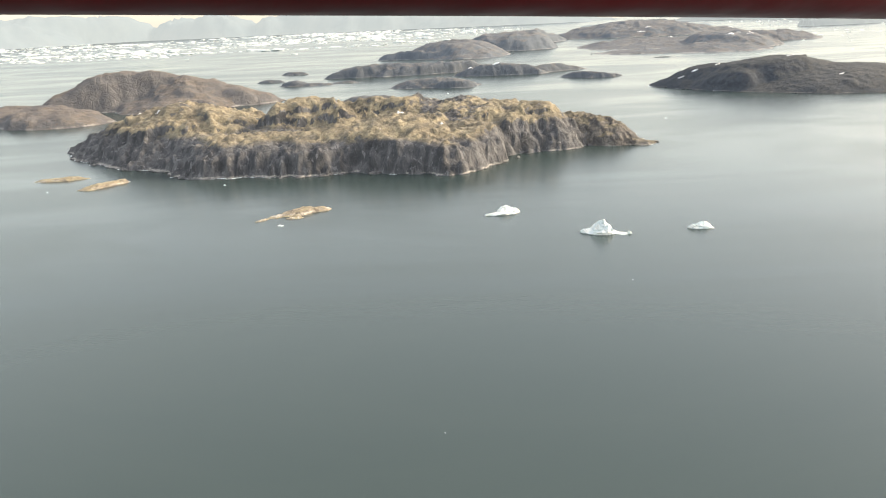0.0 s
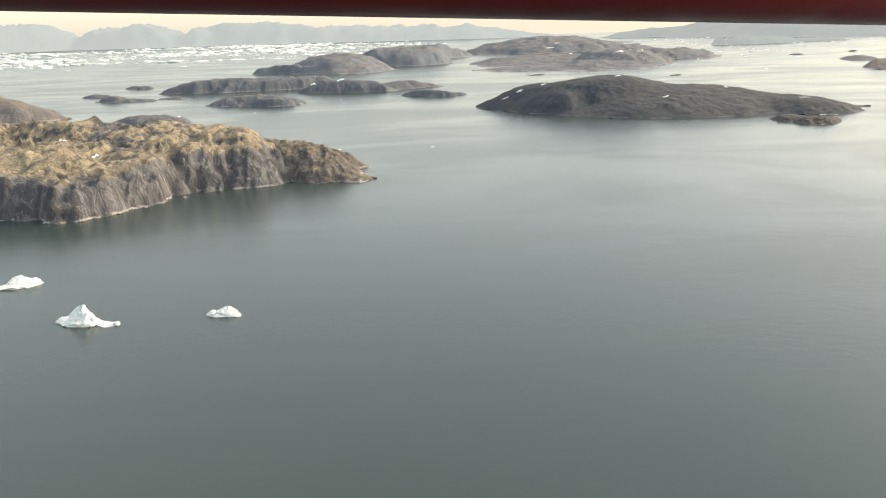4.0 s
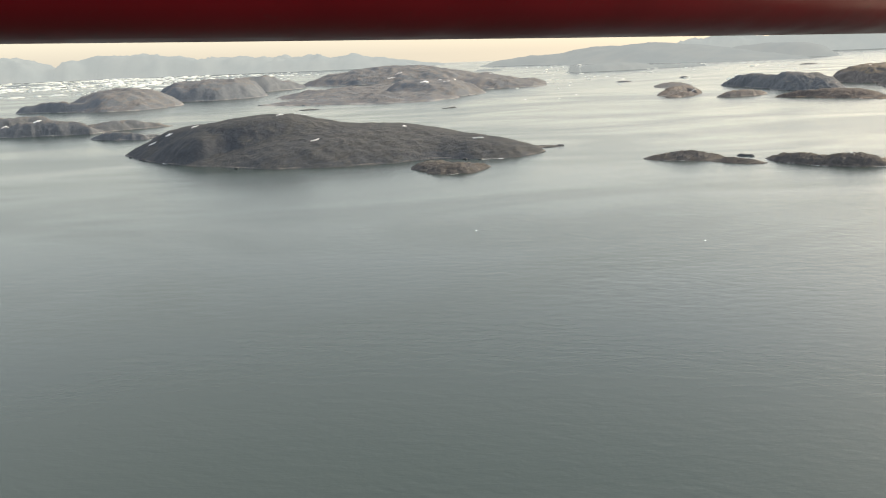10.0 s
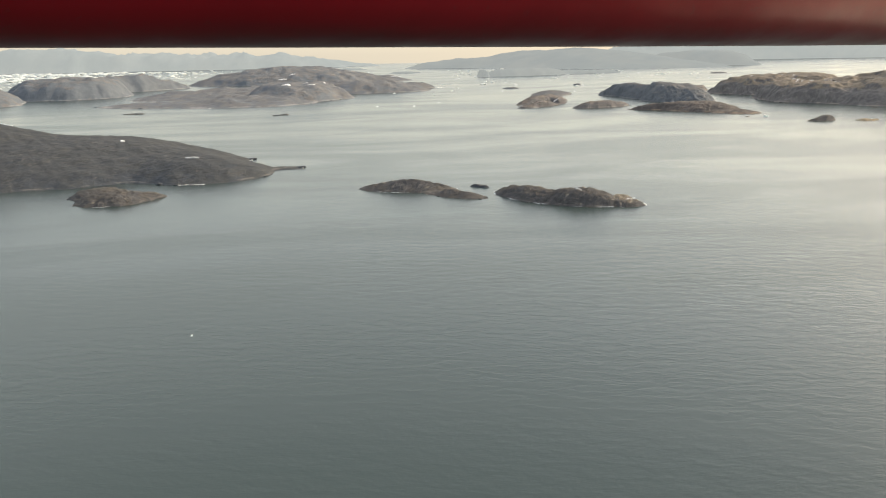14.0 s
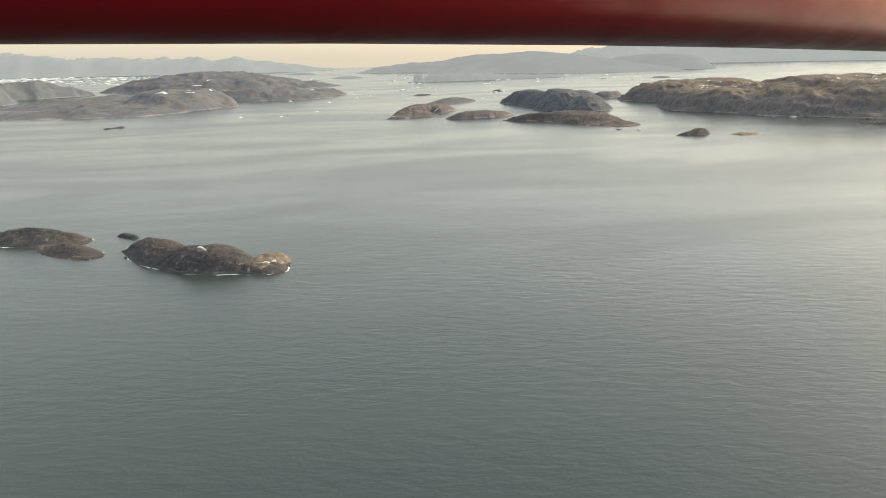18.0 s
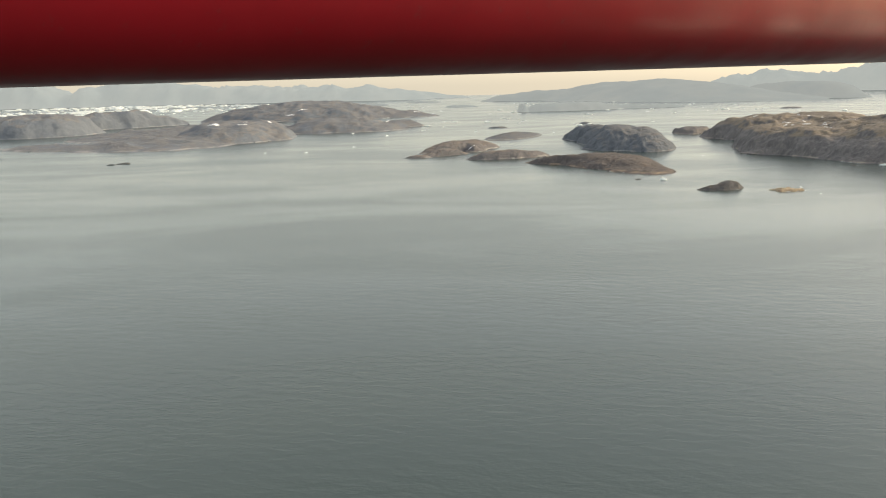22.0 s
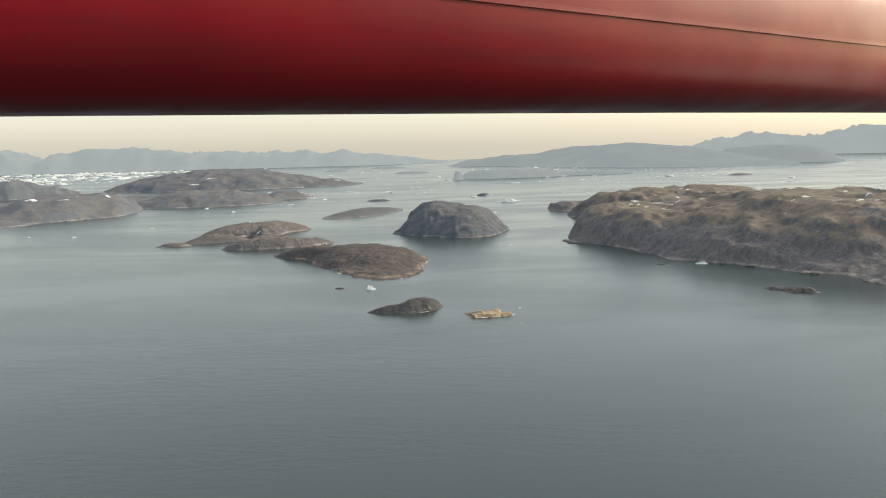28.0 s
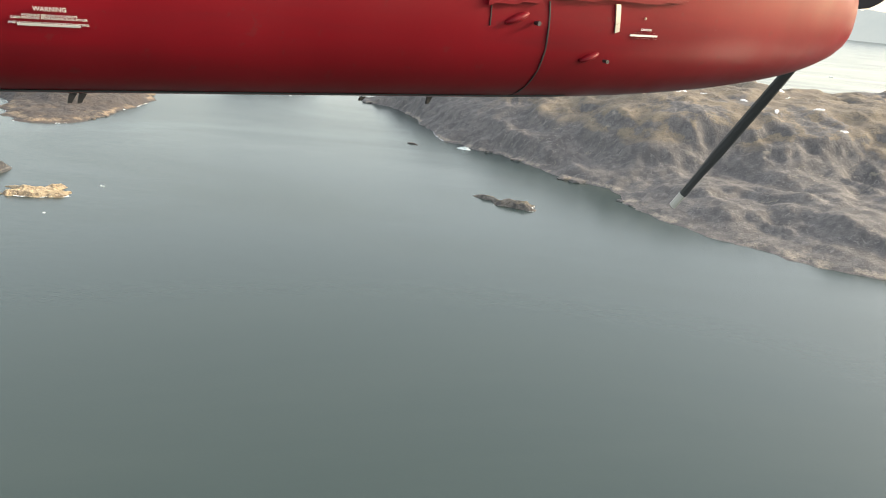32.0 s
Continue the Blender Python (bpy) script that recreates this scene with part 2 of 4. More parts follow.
def sea_material():
    """Rippled sea: a breeze roughens the middle of the sound, and the water in the lee of the islands lies calmer."""
    m = Mat("sea_water")
    chop = m.noise(0.8, 4, 0.58, (0.8, 1.6, 1), turn=-14)
    ripple = m.noise(2.0, 3, 0.6, (0.6, 1.5, 1), turn=16)
    swell = m.noise(0.16, 3, 0.5, (0.6, 1.5, 1), turn=-10)
    wave = m.noise(0.30, 4, 0.52, (0.7, 1.35, 1), turn=-18, distort=0.3)
    gust = m.noise(0.0045, 5, 0.6, (1, 2.6, 1), distort=0.8)
    x = m.t.nodes.new("ShaderNodeSeparateXYZ")
    m.link(m.pos, x.inputs[0])
    breeze = m.math("MULTIPLY", m.ramp(x.outputs["X"], 60, 420), m.ramp(x.outputs["X"], 990, 820))
    breeze = m.math("MULTIPLY", breeze, m.ramp(gust, 0.3, 0.6, 0.82, 1.08))
    h = m.math("ADD", m.math("ADD", chop, m.math("MULTIPLY", ripple, 0.2)), m.math("MULTIPLY", swell, 1.6))
    h = m.math("MULTIPLY", h, m.ramp(breeze, 0.0, 1.0, 0.30, 0.5))
    h = m.math("ADD", h, m.math("MULTIPLY", breeze, m.math("ADD", m.math("MULTIPLY", wave, 1.9), m.math("MULTIPLY", ripple, 0.3))))
    open_water = m.math("MULTIPLY", m.math("MULTIPLY", m.ramp(x.outputs["X"], 430, 590), m.ramp(x.outputs["X"], 800, 690)), m.ramp(x.outputs["Y"], 560, 390))
    h = m.math("ADD", h, m.math("MULTIPLY", open_water, m.math("ADD", m.math("MULTIPLY", wave, 2.0), m.math("MULTIPLY", chop, 1.3))))
    n = m.bump(h, 0.105, 0.40)
    col = m.mix(m.ramp(gust, 0.3, 0.7), (0.030, 0.047, 0.046), (0.036, 0.053, 0.051))
    m.b.inputs["IOR"].default_value = 1.31
    return m.done(col, m.ramp(gust, 0.35, 0.65, 0.19, 0.27), n)


def ice_material():
    m = Mat("glacier_ice")
    c = m.mix(m.ramp(m.noise(0.5, 4), 0.4, 0.65), (0.52, 0.59, 0.59), (0.76, 0.76, 0.71))
    return m.done(c, 0.55, m.bump(m.noise(1.2, 4), 0.5, 0.5))


def snow_material():
    m = Mat("old_snow")
    return m.done(m.mix(m.noise(0.8, 3), (0.78, 0.8, 0.82), (0.9, 0.9, 0.9)), 0.7)


def far_haze_material(name, a, b, glow):
    """Distance seen through kilometres of haze, painted as pale colour and emission."""
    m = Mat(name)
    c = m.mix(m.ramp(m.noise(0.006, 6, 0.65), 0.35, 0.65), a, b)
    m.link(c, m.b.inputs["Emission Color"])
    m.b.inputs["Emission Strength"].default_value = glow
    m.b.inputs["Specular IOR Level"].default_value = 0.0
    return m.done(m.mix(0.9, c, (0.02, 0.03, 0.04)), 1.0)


SEA, ICE, SNOW = sea_material(), ice_material(), snow_material()
FAR_LAND = far_haze_material("far_land", (0.24, 0.266, 0.275), (0.262, 0.283, 0.286), 0.78)
FAR_RANGE = far_haze_material("far_range", (0.285, 0.317, 0.325), (0.305, 0.333, 0.337), 0.82)


def red_paint():
    """Gloss red, dulled by exhaust film and long streaks of grime."""
    m = Mat("red_paint")
    c = m.mix(m.ramp(m.noise(1.5, 4), 0.3, 0.7), (0.150, 0.005, 0.010), (0.178, 0.006, 0.012))
    c = m.mix(m.ramp(m.noise(0.9, 5, 0.6, (0.25, 0.25, 3.0)), 0.5, 0.72, 0.0, 0.45), c, (0.055, 0.012, 0.016))
    c = m.mix(m.ramp(m.noise(14.0, 3, 0.7), 0.62, 0.7, 0.0, 0.25), c, (0.09, 0.03, 0.03))
    m.b.inputs["Specular IOR Level"].default_value = 0.14
    return m.done(c, m.ramp(m.noise(2.5, 4), 0.3, 0.7, 0.34, 0.46), m.bump(m.noise(3.0, 2), 0.05, 0.02))


RED = red_paint()

# ---- numpy noise for the land ----


def lattice(ix, iy, seed):
    h = (ix.astype(np.int64) * 374761393 + iy.astype(np.int64) * 668265263 + seed * 1442695041) & 0xFFFFFFFF
    h = ((h ^ (h >> 13)) * 1274126177) & 0xFFFFFFFF
    return ((h ^ (h >> 16)) & 0xFFFF) / 65535.0


def value_noise(x, y, seed):
    ix, iy = np.floor(x), np.floor(y)
    fx, fy = x - ix, y - iy
    fx, fy = fx * fx * fx * (fx * (fx * 6 - 15) + 10), fy * fy * fy * (fy * (fy * 6 - 15) + 10)
    a, b = lattice(ix, iy, seed), lattice(ix + 1, iy, seed)
    c, d = lattice(ix, iy + 1, seed), lattice(ix + 1, iy + 1, seed)
    return (a + (b - a) * fx) * (1 - fy) + (c + (d - c) * fx) * fy - 0.5


def fbm(x, y, size, octaves, seed, gain=0.5, ridged=False):
    out, amp, s = 0.0, 1.0, 1.0 / size
    for k in range(octaves):
        v = value_noise(x * s + 17.3 * k, y * s - 9.1 * k, seed + k)
        out = out + amp * ((0.25 - np.abs(v)) * 2 if ridged else v)
        amp, s = amp * gain, s * 2.03
    return out


class Land:
    """The height of an island: rounded rock lobes (cx, cy, rx, ry, turn, height, edge) with gullies and knolls."""

    def __init__(self, lobes, seed, rough=1.0, coast=1.0, shelf=0.72, bench=0.2, crag=0.0, grain=6.0, ravine=0.0):
        self.ravine = ravine
        self.lobes, self.seed, self.rough, self.coast, self.shelf, self.bench, self.crag, self.grain = lobes, seed, rough, coast, shelf, bench, crag, grain
        self.top = max(l[5] for l in lobes)

    def __call__(self, x, y):
        s, best = self.seed, None
        size = max(6.0, self.top)
        wx = x + self.coast * size * 0.4 * fbm(x, y, size * 1.1, 5, s + 11, 0.48)
        wy = y + self.coast * size * 0.4 * fbm(x, y, size * 1.1, 5, s + 31, 0.48)
        if self.ravine:                                   # gullies and buttresses in the cliffs
            wx = wx + self.ravine * fbm(x, y, 11.0, 4, s + 41, 0.6, True)
            wy = wy + self.ravine * fbm(x, y, 11.0, 4, s + 61, 0.6, True)
        acc = np.full(np.shape(x), -4.0)
        for cx, cy, rx, ry, turn, h, edge in self.lobes:
            c, q = math.cos(radians(turn)), math.sin(radians(turn))
            u, v = ((wx - cx) * c + (wy - cy) * q) / rx, (-(wx - cx) * q + (wy - cy) * c) / ry
            d = np.sqrt(u * u + v * v) + 1e-6
            f = np.clip((1 - d) / edge, 0, 1)
            f = f * (2 - f) if edge <= 1 else f          # edge above 1: a straight cone
            z = np.where(d < 1, h * (self.shelf * f + (1 - self.shelf) * np.clip(1 - d * d, 0, 1)), -(d - 1) * 0.5 * min(rx, ry))
            m = np.maximum(acc, z)
            k = 0.35 + 0.13 * np.clip(m, 0, h)
            acc = m + k * np.log(np.exp(np.clip((acc - m) / k, -30, 0)) + np.exp(np.clip((z - m) / k, -30, 0))) 
        live = np.clip(acc / (0.12 * size + 0.6), 0, 1)
        r = self.rough * live
        acc = acc + r * size * (0.15 * fbm(x, y, size * 0.9, 5, s, 0.5) + 0.05 * fbm(x * 0.9 + y * 0.5, y * 0.35 - x * 0.15, size * 0.3, 5, s + 70, 0.5, True) - 0.01)
        step = 0.24 * size                                # benches and ledges, broken and uneven
        t = acc / step + 1.8 * fbm(x, y, size * 1.6, 4, s + 5)
        fr = t - np.floor(t)
        k = np.clip((fr - 0.5) / 0.4 + 0.5, 0, 1)
        acc = acc + self.bench * live * step * (k * k * (3 - 2 * k) - fr)
        if self.crag:                                     # outcrops and clefts, drawn out along the strata
            u, v = x * 0.82 + y * 0.57, (y * 0.82 - x * 0.57) * 2.1
            w = 1.6 * fbm(x, y, self.grain * 3, 3, s + 120)
            rock = fbm(u + self.grain * w, v, self.grain, 4, s + 90, 0.55, True) + 0.6 * fbm(x, y, self.grain * 0.8, 4, s + 95, 0.6)
            acc = acc + self.crag * np.clip(acc / (2.5 * self.crag), 0, 1) * (rock - 0.1)
        return np.maximum(acc, -4.0)


def pieces(keep):
    """Numbers the connected patches of a grid of cells, from 1 for the largest."""
    root, label = [0], np.zeros(keep.shape, int)

    def find(i):
        while root[i] != i:
            root[i] = root[root[i]]
            i = root[i]
        return i

    for r in range(keep.shape[0]):
        d = np.diff(np.concatenate(([0], keep[r].astype(int), [0])))
        for c0, c1 in zip(np.where(d == 1)[0], np.where(d == -1)[0]):
            near = {find(k) for k in np.unique(label[r - 1, max(0, c0 - 1):c1 + 1]) if k} if r else set()
            if not near:
                root.append(len(root))
            me = min(near) if near else len(root) - 1
            for k in near:
                root[k] = me
            label[r, c0:c1] = me
    flat = np.array([find(i) for i in range(len(root))])[label]
    ids, count = np.unique(flat[flat > 0], return_counts=True)
    out = np.zeros(keep.shape, int)
    for k, i in enumerate(ids[np.argsort(-count)]):
        out[flat == i] = k + 1
    return out


def grid_meshes(name, fn, x0, x1, y0, y1, cell, floor, most=9):
    """The ground above floor as meshes: the main body first, then the outlying rocks."""
    nx, ny = max(4, int((x1 - x0) / cell)), max(4, int((y1 - y0) / cell))
    xs, ys = np.meshgrid(np.linspace(x0, x1, nx), np.linspace(y0, y1, ny))
    zs = fn(xs, ys)
    idx = np.arange(nx * ny).reshape(ny, nx)
    up = zs > floor
    keep = up[:-1, :-1] | up[:-1, 1:] | up[1:, 1:] | up[1:, :-1]
    mark = pieces(keep)
    out = []
    for k in range(1, min(mark.max(), most) + 1):
        r, c = np.where(mark == k)
        if k > 1 and (len(r) < 8 or zs[r, c].max() < floor + 0.55):
            continue
        q = np.stack([idx[r, c], idx[r, c + 1], idx[r + 1, c + 1], idx[r + 1, c]], -1)
        used, inv = np.unique(q, return_inverse=True)
        v = np.stack([xs.ravel(), ys.ravel(), np.maximum(zs.ravel(), floor - 1.2)], -1)[used]
        me = bpy.data.meshes.new(name if k == 1 else "outlying_rock")
        me.from_pydata(v.tolist(), [], inv.reshape(-1, 4).tolist())
        me.polygons.foreach_set("use_smooth", [True] * len(me.polygons))
        out.append(me)
    return out


def part(name, me, material, parent, label=""):
    ob = new(name, me)
    if material:
        me.materials.append(material)
    ob.parent = parent
    return tagged(ob, label)


def mesh_of(bm, name):
    me = bpy.data.meshes.new(name)
    bm.to_mesh(me)
    bm.free()
    return me


def snow_patches(island, land, count, rng, size, zone=None):
    """Old snow lying in hollows, draped on the rock."""
    made = 0
    for _ in range(count * 30):
        if made >= count:
            break
        l = rng.choice(land.lobes)
        a, r = rng.uniform(0, 6.283), rng.uniform(0.1, 0.85)
        x, y = l[0] + math.cos(a) * r * l[2], l[1] + math.sin(a) * r * l[3]
        if zone and not (zone[0] < x < zone[1] and zone[2] < y < zone[3]):
            continue
        near = land(np.array([x, x + 3, x - 3, x, x]), np.array([y, y, y, y + 3, y - 3]))
        if near[0] < 0.25 * land.top or np.ptp(near) > 3.4:
            continue
        made += 1
        long, wide, turn = size * rng.uniform(0.6, 1.6), size * rng.uniform(0.18, 0.4), rng.uniform(-0.5, 0.5)
        rings, spokes = 5, 18
        px, py = [x], [y]
        for i in range(1, rings + 1):
            for j in range(spokes):
                b = j * 6.283 / spokes
                w = (i / rings) * (0.75 + 0.35 * math.sin(2.3 * b + made) * math.cos(3.1 * b + 2 * made))
                ux, uy = math.cos(b) * long * w, math.sin(b) * wide * w
                px.append(x + ux * math.cos(turn) - uy * math.sin(turn))
                py.append(y + ux * math.sin(turn) + uy * math.cos(turn))
        pz = land(np.array(px), np.array(py)) + 0.35
        pz[-spokes:] -= 0.6
        faces = [(0, 1 + j, 1 + (j + 1) % spokes) for j in range(spokes)]
        for i in range(rings - 1):
            for j in range(spokes):
                a0, a1 = 1 + i * spokes + j, 1 + i * spokes + (j + 1) % spokes
                faces.append((a0, a0 + spokes, a1 + spokes, a1))
        me = bpy.data.meshes.new("snow_patch")
        me.from_pydata(list(zip(px, py, pz.tolist())), [], faces)
        part("snow_patch", me, SNOW, island)


def island(name, lobes, cell, material, label, category="island", group="", seed=1, rough=1.0, coast=1.0, snow=0, snow_size=5.0, zone=None, foam=0, shelf=0.72, rocks=0, bench=0.2, crag=0.0, grain=6.0, ravine=0.0):
    land = Land(lobes, seed, rough, coast, shelf, bench, crag, grain, ravine)
    pad = 8 + 0.4 * land.top
    r = [max(l[2], l[3]) for l in lobes]
    x0, x1 = min(l[0] - q for l, q in zip(lobes, r)) - pad, max(l[0] + q for l, q in zip(lobes, r)) + pad
    y0, y1 = min(l[1] - q for l, q in zip(lobes, r)) - pad, max(l[1] + q for l, q in zip(lobes, r)) + pad
    body, *outliers = grid_meshes(name, land, x0, x1, y0, y1, cell, -0.5)
    body.materials.append(material)
    ob = tagged(new(name, body), label, category, group)
    for me in outliers:
        part("outlying_rock", me, material, ob)
    if snow:
        snow_patches(ob, land, snow, random.Random(seed), snow_size, zone)
    if foam:
        surf(ob, land, foam, seed)
    if rocks:
        shore_rocks(ob, land, rocks, seed, material)
    return ob


FOAM = Mat("sea_foam").done((0.75, 0.78, 0.78), 0.8)


def waterline(land, lobe, angles):
    """Points where the rock meets the sea, outwards from the middle of a lobe."""
    cx, cy, rx, ry, turn, h, edge = lobe
    c, q = math.cos(radians(turn)), math.sin(radians(turn))
    r = np.linspace(0.5, 1.6, 90)
    out = []
    for b in angles:
        u, v = math.cos(b) * rx * r, math.sin(b) * ry * r
        xs, ys = cx + u * c - v * q, cy + u * q + v * c
        dry = land(xs, ys) > 0.12
        k = int(np.argmin(dry)) if not dry.all() else -1
        way = Vector((xs[-1] - xs[0], ys[-1] - ys[0])).normalized()
        out.append((xs[k], ys[k], way, k > 2))
    return out


def surf(islet, land, count, seed):
    """Broken white water along the edge of the rock."""
    rng = random.Random(seed)
    for _ in range(count):
        lobe = rng.choice(land.lobes)
        size = max(lobe[2], lobe[3])
        a, span = rng.uniform(0, 6.283), min(0.6, rng.uniform(1.5, 9.0) / size + 0.05)
        wide = rng.uniform(0.2, 0.55) if size > 20 else rng.uniform(0.2, 0.6)
        line = waterline(land, lobe, [a + span * (k / 8 - 0.5) for k in range(9)])
        if not all(p[3] for p in line):
            continue
        verts = []
        for k, (x, y, way, _ok) in enumerate(line):
            w = wide * (0.15 + math.sin(math.pi * k / 8)) * rng.uniform(0.4, 1.3)
            verts += [(x - way.x * 0.5, y - way.y * 0.5, 0.12), (x + way.x * w, y + way.y * w, 0.04)]
        me = bpy.data.meshes.new("surf")
        me.from_pydata(verts, [], [(2 * k, 2 * k + 1, 2 * k + 3, 2 * k + 2) for k in range(8)])
        part("surf", me, FOAM, islet, "broken white surf")


def boulder_mesh(seed, material):
    rng = random.Random(seed)
    bm = bmesh.new()
    bmesh.ops.create_icosphere(bm, subdivisions=2, radius=1.0)
    for v in bm.verts:
        v.co *= rng.uniform(0.78, 1.12)
        v.co.z = min(v.co.z, 0.62) * 0.8
    me = mesh_of(bm, "boulder")
    me.materials.append(material)
    return me


BOULDERS = {}


def shore_rocks(islet, land, count, seed, material):
    """Boulders and ledges fallen along the foot of the rock."""
    rng = random.Random(seed + 500)
    if material.name not in BOULDERS:
        BOULDERS[material.name] = [boulder_mesh(900 + k, material) for k in range(4)]
    for _ in range(count):
        lobe = rng.choice(land.lobes)
        (x, y, way, ok), = waterline(land, lobe, [rng.uniform(0, 6.283)])
        if not ok:
            continue
        d = rng.uniform(-1.2, 0.6)
        s = rng.uniform(0.35, 1.0) * min(2.4, 0.5 + land.top * 0.07)
        ob = new("boulder", rng.choice(BOULDERS[material.name]))
        ob.parent = islet
        ob.matrix_basis = pose(x + way.x * d, y + way.y * d, 0.1 * s, 0, 0, rng.uniform(0, 360)) @ Matrix.Diagonal((s * 1.5, s, s * 0.8, 1))


# ---- the sea: one sheet to the horizon ----
bm = bmesh.new()
bmesh.ops.create_circle(bm, cap_ends=True, radius=7500, segments=96)
sea = mesh_of(bm, "water")
sea.materials.append(SEA)
ob = tagged(new("water", sea), "grey-green rippled fjord water under a hazy sky", "water", kind="structure")
ob.location = (400, 1000, 0)

# ---- islands, from the start of the flight to its end ----
island("island", [(-144, 472.8, 46.5, 49.7, 2.4, 21.4, 0.15), (-62, 432.8, 84.7, 57, 18, 16, 0.22), (-11.7, 416.6, 49.2, 51.3, 0, 18.2, 0.28), (-148.2, 465.9, 91.8, 53.7, -37.9, 22.5, 1), (-149, 471.4, 52.9, 38.8, -51.7, 26.7, 1.1), (-74.3, 447.3, 37.2, 29.9, -4.4, 29.6, 0.8), (-33.5, 452.9, 52.2, 26.4, 6.6, 28.1, 0.93), (15.8, 452.1, 64.9, 45.2, -12.7, 23.5, 0.56)], 0.85, ROCK_WARM,
       "steep streaked rock island with sunlit yellow tundra top", seed=3, ravine=4, rough=.8, snow=6, snow_size=3, coast=1.0, shelf=.66, bench=.3, foam=90, rocks=90, crag=2.0, grain=8)
island("island", [(71.9, 447.5, 37, 19.1, -34.9, 13.6, 1), (77.4, 456.3, 27.6, 8.9, -1.5, 12.2, 0.92), (98.2, 431.1, 9.8, 10.8, 9.8, 1.9, 0.57), (53.4, 460.8, 39.6, 29.6, -32.9, 13.4, 0.94)], 0.6, ROCK_SPUR,
       "dark rounded rock spur off a cliffed island", seed=4, foam=26, rocks=26, crag=1.1, grain=5)
island("island", [(-283.8, 744.4, 80, 29.9, 21.8, 32.7, 0.87), (-233.8, 749.5, 64.2, 65.7, 85.1, 30, 1.1), (-203.1, 756.5, 52.6, 35.7, -19.2, 14.9, 0.52), (-332, 665.9, 79.8, 42.9, -36.3, 9.7, 0.45)], 2.2,
       ROCK_BROWN, "rounded brown rock island behind a cliffed one", seed=5, rough=.6, rocks=14, foam=8, crag=1.6, grain=18)
island("island", [(279.7, 698.3, 72.1, 47.7, 4.2, 24, 0.8), (238.5, 719.3, 42.6, 34.1, -25.3, 18.1, 0.62), (330.7, 689.5, 101.1, 82.4, -1.6, 16.1, 0.9), (403.1, 652.1, 53.8, 36.5, -57.1, 9.4, 0.95), (448, 642.9, 14.3, 6.3, 12.6, 0.8, 1), (210.2, 717.6, 33.4, 20.6, -61.1, 8, 0.89)],
       1.1, ROCK_DARK, "broad dark whale-backed island with a low tail", seed=7, rough=.28, coast=.7, bench=.06, snow=9, snow_size=3, foam=30, rocks=40, crag=0.5, grain=7)
island("islet", [(383, 568, 16, 12, 10, 3.4, .7), (374, 584, 12, 14, 0, 3, .8), (394, 573, 7, 6, 0, 2, .8)], 0.6, ROCK_SLATE, "low dark rock islet close to a large island", "islet", seed=8, rocks=16, foam=6, crag=0.5, grain=4)
island("island", [(503.9, 561, 21.9, 9.5, -21.6, 4.6, 1.1), (520.4, 539.8, 15.6, 6.5, -48.7, 2.4, 1.1)], 0.5, ROCK_SLATE, "low dark islet, one of a pair", "islet", "pair of islets", seed=9, rough=.35, coast=.4, bench=.25, foam=14, rocks=20, crag=0.7, grain=4)
islet = island("island", [(548.5, 525.6, 21.9, 8.6, -66.4, 4.2, 0.94), (563.7, 509.8, 15.6, 10.5, -37.6, 5, 0.68), (577.4, 500.2, 7.7, 6, -20, 1.7, 0.61)], 0.45, ROCK_SLATE,
       "dark two-humped islet with pale sunlit end, one of a pair", "islet", "pair of islets", seed=10, rough=.35, coast=.4, bench=.25, foam=22, rocks=26, snow=3, snow_size=1.4, crag=0.7, grain=4)
# pale rock end, with some of the sunlight on it painted into its colour
ledge = Land([(578.5, 505.5, 6.0, 8.5, -25, 2.2, 0.7), (576, 499.5, 5.0, 4.0, -20, 1.6, 0.7), (582, 513, 3.2, 3.6, 0, 1.2, 0.7)], 110, 0.7, 0.8, 0.7, 0.2, 0.5, 2.2)
for me in grid_meshes("pale_ledge", ledge, 566, 592, 490, 522, 0.4, -0.5, 1):
    part("pale_ledge", me, ROCK_LIT_END, islet, "pale granite end, its sunlit tone partly painted")
island("islet", [(535.5, 557, 4, 2, -30, 1.2, .8)], 0.4, ROCK_DARK, "tiny dark skerry between two islets", "skerry", seed=12)
island("islet", [(316.9, 232.6, 17.9, 11.8, -82.4, 1.6, 0.62), (305.6, 241.5, 12.7, 9.1, 20.2, 3.3, 0.85), (301.1, 229.7, 9.6, 8.3, 8.2, 2, 0.51)], 0.24, ROCK_NEAR, "rugged bare rock islet with pale lichen patches", "islet", seed=13, rough=.7, bench=.3, rocks=34, crag=0.3, grain=0.9)
island("islet", [(294, 205, 11, 4.5, -22, 1.9, .6), (284, 212, 4, 2.2, -60, .9, .8)], 0.25, ROCK_NEAR, "low dark skerry with pale broken end", "skerry", seed=18, foam=6, rocks=10, crag=.4, grain=2)
island("islet", [(443.5, 275.2, 4.4, 1.6, -58, 1.1, .8), (441, 276, 2.4, 1.0, -20, .6, .8), (446.2, 271.5, 2.0, 1.2, -50, .8, .8)], 0.22, ROCK_NEAR, "low wave-washed skerry of pale rock", "skerry", seed=14, foam=6, rocks=8, crag=.3, grain=1.5)
island("islet", [(-190, 391, 12, 3.5, 5, 1.0, .7), (-198, 390, 5, 2, 0, .6, .7)], 0.35, ROCK_TAN, "low sunlit ochre skerry", "skerry", "ochre skerries", seed=15, foam=4, rocks=6, crag=.3, grain=2)
